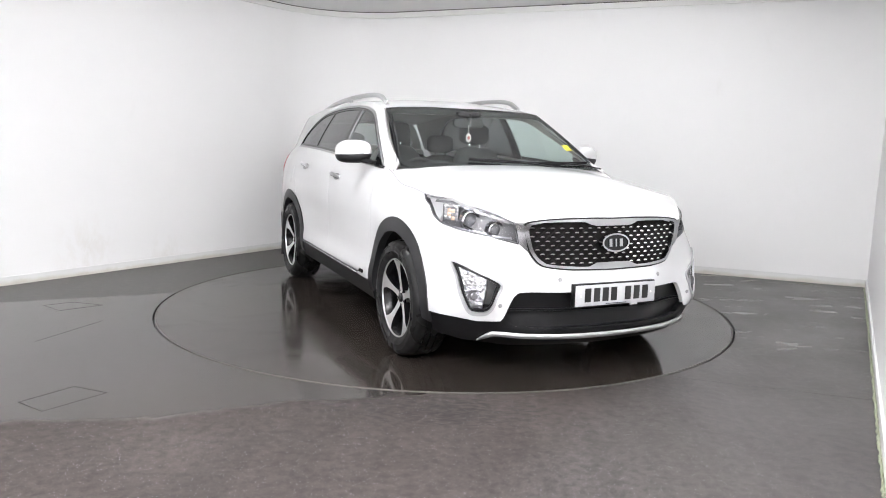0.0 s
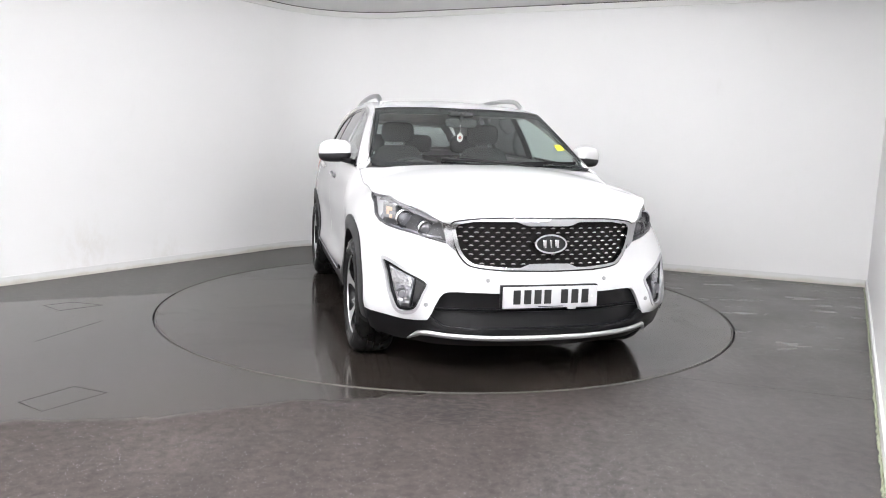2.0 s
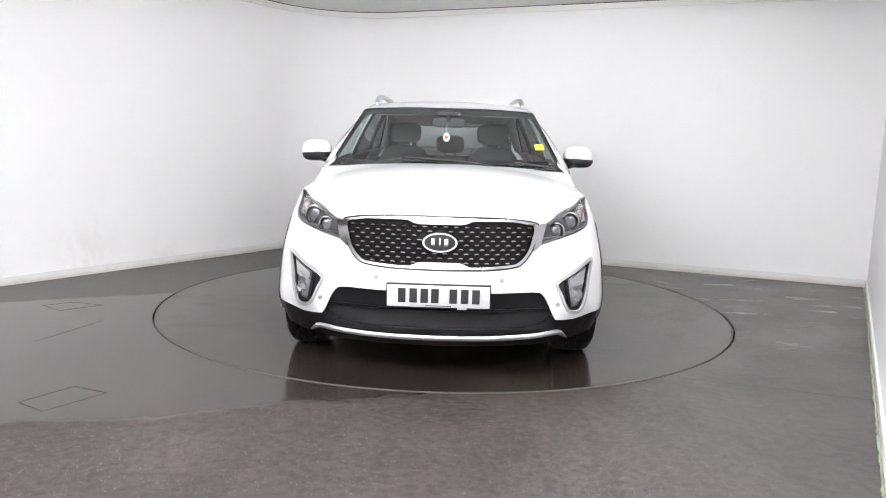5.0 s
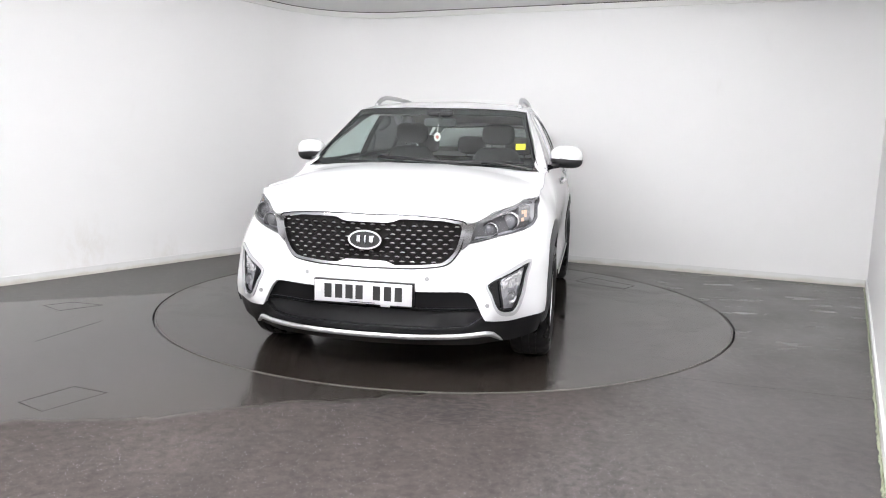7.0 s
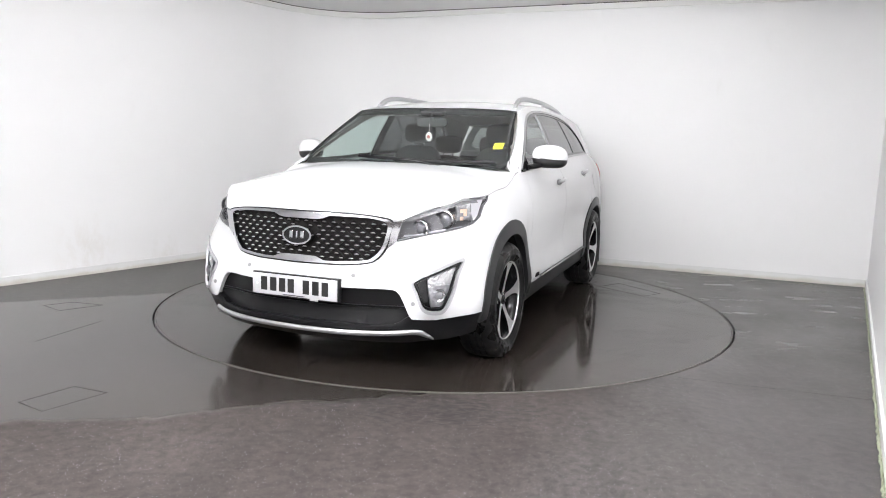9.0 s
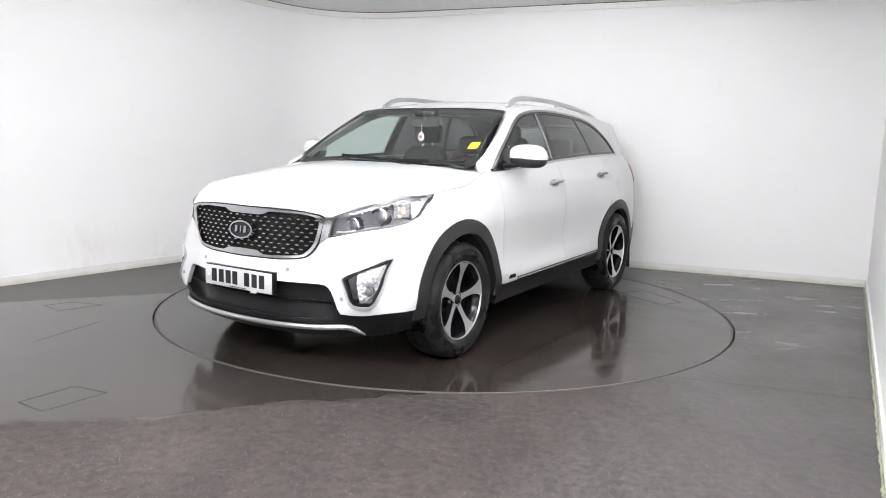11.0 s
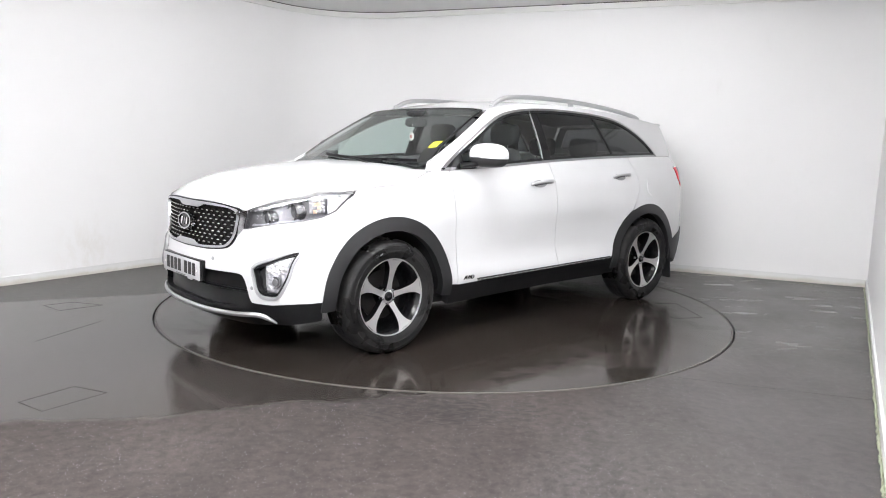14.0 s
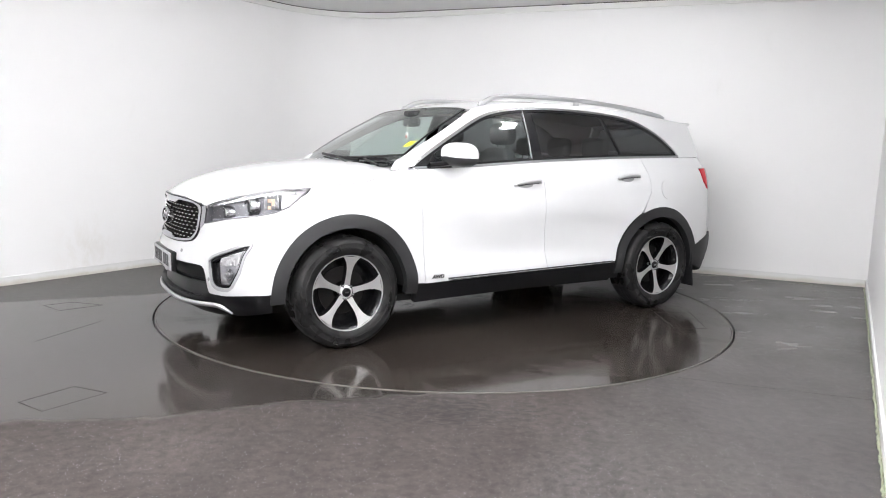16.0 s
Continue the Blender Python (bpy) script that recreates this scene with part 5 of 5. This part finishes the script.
def build_wheel(side, cy, cz, turn, steer=0):
    """One alloy wheel: side is 1 on the car's left, -1 on its right; turn is the angle of its first spoke."""
    barrel = lathe_bm([(0.222, -0.11), (0.212, -0.04), (0.208, 0.045), (0.222, 0.088), (0.236, 0.100), (0.243, 0.098), (0.245, 0.085)], 64)
    back = lathe_bm([(0.0, -0.02), (0.20, -0.02), (0.215, 0.02)], 48)
    wheel = part("wheel", joined(barrel, back), M_WELL, car, "black and bright five-spoke alloy wheel")
    prof = [(0.229, 0.088), (0.245, 0.106), (0.266, 0.118), (0.284, 0.1215), (0.286, 0.1245), (0.292, 0.1245), (0.294, 0.122), (0.318, 0.1205), (0.320, 0.1225), (0.327, 0.1195), (0.338, 0.111), (0.350, 0.098), (0.357, 0.078), (0.360, 0.050)]
    groove = []
    for a, b in ((0.050, 0.042), (0.012, 0.004), (-0.030, -0.038)):
        groove += [(0.360, a), (0.352, a - 0.001), (0.352, b + 0.001), (0.360, b)]
    prof += groove + [(0.360, -0.06), (0.352, -0.095), (0.330, -0.115), (0.28, -0.118), (0.235, -0.105)]
    part("tyre", lathe_bm(prof, 80), M_TYRE, wheel, "black road tyre")
    part("rim_lip", lathe_bm([(0.2335, 0.094), (0.2375, 0.106), (0.2425, 0.107), (0.246, 0.099)], 64), M_MACH, wheel)

    def spoke_outline():
        half = [(0.045, 0.021), (0.08, 0.0178), (0.12, 0.0180), (0.155, 0.0215), (0.183, 0.028), (0.203, 0.037), (0.219, 0.049), (0.232, 0.063)]
        return [(r, w) for r, w in half] + [(r, -w) for r, w in half[::-1]]
    lip = spoke_outline()
    face, body = bmesh.new(), bmesh.new()
    n = len(lip)
    front, rear = [], []
    for r, w in lip:
        x = 0.060 + 0.035 * (r / 0.23) ** 1.5 + 0.006
        front.append((x, r, w))
        rear.append((x - 0.045, r, w * 1.04))
    face.faces.new([face.verts.new(v) for v in front])
    a, b = [body.verts.new((v[0] - 0.0015, v[1], v[2])) for v in front], [body.verts.new(v) for v in rear]
    for k in range(n):
        body.faces.new((a[k], b[k], b[(k + 1) % n], a[(k + 1) % n]))
    faces_me = bodies_me = None
    for k in range(5):
        if k == 0:
            ob = part("spoke", face, M_MACH, wheel, "machined bright spoke face", smooth=False)
            ob2 = part("spoke_body", body, M_WELL, wheel, "gloss black spoke side", smooth=False)
            faces_me, bodies_me = ob.data, ob2.data
        else:
            ob, ob2 = new("spoke", faces_me), new("spoke_body", bodies_me)
            ob.parent = ob2.parent = wheel
            tagged(ob, "machined bright spoke face")
            tagged(ob2, "gloss black spoke side")
        ob.matrix_basis = ob2.matrix_basis = Matrix.Rotation(radians(turn + 72 * k), 4, "X")
    part("hub_disc", lathe_bm([(0, 0.070), (0.036, 0.0695), (0.043, 0.066), (0.045, 0.03)], 40), M_MACH, wheel)
    part("centre_cap", lathe_bm([(0, 0.079), (0.024, 0.078), (0.029, 0.074), (0.030, 0.06)], 32), M_BLACK, wheel)
    part("cap_mark", box_bm((0.002, 0.026, 0.010), (0.0795, 0, 0), 0.0), M_CHROME, wheel)
    nut_me = None
    for k in range(5):
        if nut_me is None:
            ob = part("wheel_nut", lathe_bm([(0, 0.018), (0.008, 0.016), (0.010, 0.008), (0.010, 0.0)], 12), M_LINE, wheel)
            nut_me = ob.data
        else:
            ob = new("wheel_nut", nut_me)
            ob.parent = wheel
        ob.matrix_basis = Matrix.Rotation(radians(turn + 36 + 72 * k), 4, "X") @ Matrix.Translation((0.058, 0.047, 0))
    part("brake_disc", lathe_bm([(0.06, -0.005), (0.155, -0.005), (0.155, -0.015)], 48), M_MESH, wheel)
    wheel.matrix_basis = Matrix.Translation((side * 0.835, cy, cz)) @ Matrix.Rotation(0 if side > 0 else math.pi, 4, "Z")


build_front()
build_bonnet()
for flip_side in (False, True):
    build_lamps(flip_side)
    build_flank(flip_side)
    build_cabin(flip_side)
build_top()
build_inside()
build_wheel(1, WF[0], WF[1], 84)
build_wheel(1, WR[0], WR[1], 60)
build_wheel(-1, WF[0], WF[1], 90)
build_wheel(-1, WR[0], WR[1], 72)
# ---------------------------------------------------------------- floor, turntable, ceiling, trim
def ring_sheet(name, r, half, z, mat, seg=128):
    """A square sheet with a round hole."""
    verts, faces = [], []
    for k in range(seg):
        a = 2 * math.pi * k / seg
        c, s = math.cos(a), math.sin(a)
        f = half / max(abs(c), abs(s))
        verts += [(r * c, r * s, z), (f * c, f * s, z), (r * c, r * s, z - 0.05)]
    for k in range(seg):
        a, b = 3 * k, 3 * ((k + 1) % seg)
        faces += [(a, a + 1, b + 1, b), (a + 2, a, b, b + 2)]
    return mesh_object(name, verts, faces, mat)


tagged(ring_sheet("floor", DISC_R + 0.011, 12.0, 0.0, M_FLOOR), "dark brown-grey speckled anti-slip floor, damp and worn", "floor", kind="structure")
tagged(part("floor_pit", lathe_bm([(0, -0.05), (DISC_R + 0.02, -0.05)], 96, "z"), M_GAP), "dark gap round the turntable", "floor", kind="structure")
turntable = tagged(new("turntable"), "dark wet round turntable set flush in the floor", "turntable")
part("deck", lathe_bm([(0, 0.0), (0.8, 0.0), (1.6, 0.0), (DISC_R - 0.016, 0.0), (DISC_R - 0.012, -0.002), (DISC_R - 0.010, -0.04)], 160, "z"), M_DISC, turntable, smooth=False)



def hatch(name, corners, z, mat, width=0.006, parent=None):
    """The thin frame of a flush cover plate."""
    cs = [Vector((x, y, 0)) for x, y in corners]
    mid = sum(cs, Vector()) / 4
    verts = [(*c.xy, z) for c in cs] + [(*(c + (mid - c).normalized() * width * 1.4).xy, z) for c in cs]
    verts += [(*v[:2], z - 0.01) for v in verts]
    faces = [(k, (k + 1) % 4, 4 + (k + 1) % 4, 4 + k) for k in range(4)] + [(k, (k + 1) % 4, 8 + (k + 1) % 4, 8 + k) for k in range(4)]
    return mesh_object(name, verts, faces, mat, parent)


tagged(hatch("floor_hatch_1", [(-2.07, -2.57), (-1.92, -2.32), (-1.71, -2.40), (-1.89, -2.68)], 0.0012, M_SEAM, 0.0035), "thin dark frame of a flush floor cover", "floor cover", kind="structure")
tagged(hatch("floor_hatch_2", [(-3.07, -0.54), (-2.91, -0.40), (-2.64, -0.47), (-2.86, -0.69)], 0.0012, M_SEAM, 0.0035), "thin dark frame of a flush floor cover", "floor cover", kind="structure")
for name, a, b in (("floor_joint_1", (1.37, -1.88), (2.36, -2.19)), ("floor_joint_2", (-2.58, -1.52), (-2.42, -0.95))):
    d = Vector((b[0] - a[0], b[1] - a[1], 0))
    ob = part(name, box_bm((d.length, 0.002, 0.004), (0, 0, 0)), M_JOINT, smooth=False)
    ob.matrix_basis = pose((a[0] + b[0]) / 2, (a[1] + b[1]) / 2, -0.0008, 0, 0, math.degrees(math.atan2(d.y, d.x)))
    tagged(ob, "thin dark joint in the floor coating", "floor joint", kind="structure")
hatch("access_plate", [(1.05, 1.36), (1.50, 1.09), (1.62, 1.30), (1.20, 1.62)], 0.0012, M_SEAM, 0.004, turntable)
part("rim_band", lathe_bm([(DISC_R - 0.012, 0.0008), (DISC_R - 0.004, 0.0004), (DISC_R - 0.003, -0.03)], 160, "z"), M_RIM, turntable, "worn grey turntable edge")

half = 12.0
tagged(mesh_object("ceiling", [(-half, -half, CEIL), (half, -half, CEIL), (half, half, CEIL), (-half, half, CEIL), (-half, -half, CEIL + 0.1), (half, -half, CEIL + 0.1), (half, half, CEIL + 0.1), (-half, half, CEIL + 0.1)],
                   [(0, 1, 2, 3), (4, 5, 6, 7), (0, 1, 5, 4), (1, 2, 6, 5), (2, 3, 7, 6), (3, 0, 4, 7)], M_CEIL), "pale grey studio ceiling", "ceiling", kind="structure")
wall_strip("trim_coving", run_back, CEIL - 0.07, CEIL, -0.03, 0.01, M_TRIM, "white coving along the ceiling")
# dark strip painted as the shadow line; the coving has no recess here
wall_strip("trim_shadow_gap", run_back, CEIL - 0.009, CEIL - 0.001, -0.036, -0.028, M_SHADOWGAP, "thin dark strip drawn as the shadow line between coving and ceiling")
wall_strip("baseboard_north", run_back, 0.0, 0.075, -0.014, 0.01, M_BASE, "white skirting board with grime along the floor")
wall_strip("baseboard_east", [CORNER_R, CORNER_E], 0.0, 0.075, -0.014, 0.01, M_BASE, "white skirting board with grime along the floor")



def sealant_line():
    """The uneven bead of old sealant along the foot of the side wall."""
    rng = random.Random(4)
    d = (CORNER_E - CORNER_R).normalized()
    side = Vector((d.y, -d.x, 0))
    if side.dot(Vector((-2, -2, 0)) - CORNER_R) < 0:
        side = -side
    path, wide, high = [], [], []
    length = (CORNER_E - CORNER_R).length
    for k in range(181):
        p = CORNER_R + d * (0.12 + (length - 0.3) * k / 180) + side * (0.020 + rng.uniform(-0.004, 0.005))
        path.append((p.x, p.y, 0.006))
        wide.append(0.004 + 0.004 * rng.random())
        high.append(0.006 + 0.006 * rng.random())
    ob = part("trim_sealant", sweep_bm(path, wide, high, 8), M_SEALANT)
    tagged(ob, "uneven yellow-green sealant bead along the skirting", "trim", kind="structure")


sealant_line()
# ceiling light battens, all out of view
for x, y, turn, long in BATTENS:
    lamp = tagged(part("ceiling_light", box_bm((long + 0.06, 0.10, 0.03), (0, 0, 0), 0.004), M_TRIM), "unseen white ceiling batten light, switched on", "ceiling light", "ceiling lights")
    lamp.matrix_basis = pose(x, y, CEIL - 0.016, 0, 0, turn)
    part("diffuser", box_bm((long, 0.15, 0.085), (0, 0, -0.058), 0.025), M_PANEL, lamp, "glowing white diffuser")
    for end in (-long / 2 - 0.015, long / 2 + 0.015):
        part("end_cap", box_bm((0.03, 0.155, 0.09), (end, 0, -0.058), 0.01), M_TRIM, lamp)


def motions():
    turns = [(t, pose(0, 0, 0, 0, 0, 25.232 - 5.2064 * t)) for t in (0.0, 4.0, 8.0, 12.0, 16.0)]
    walk(car, turns)
    walk(turntable, turns)


motions()
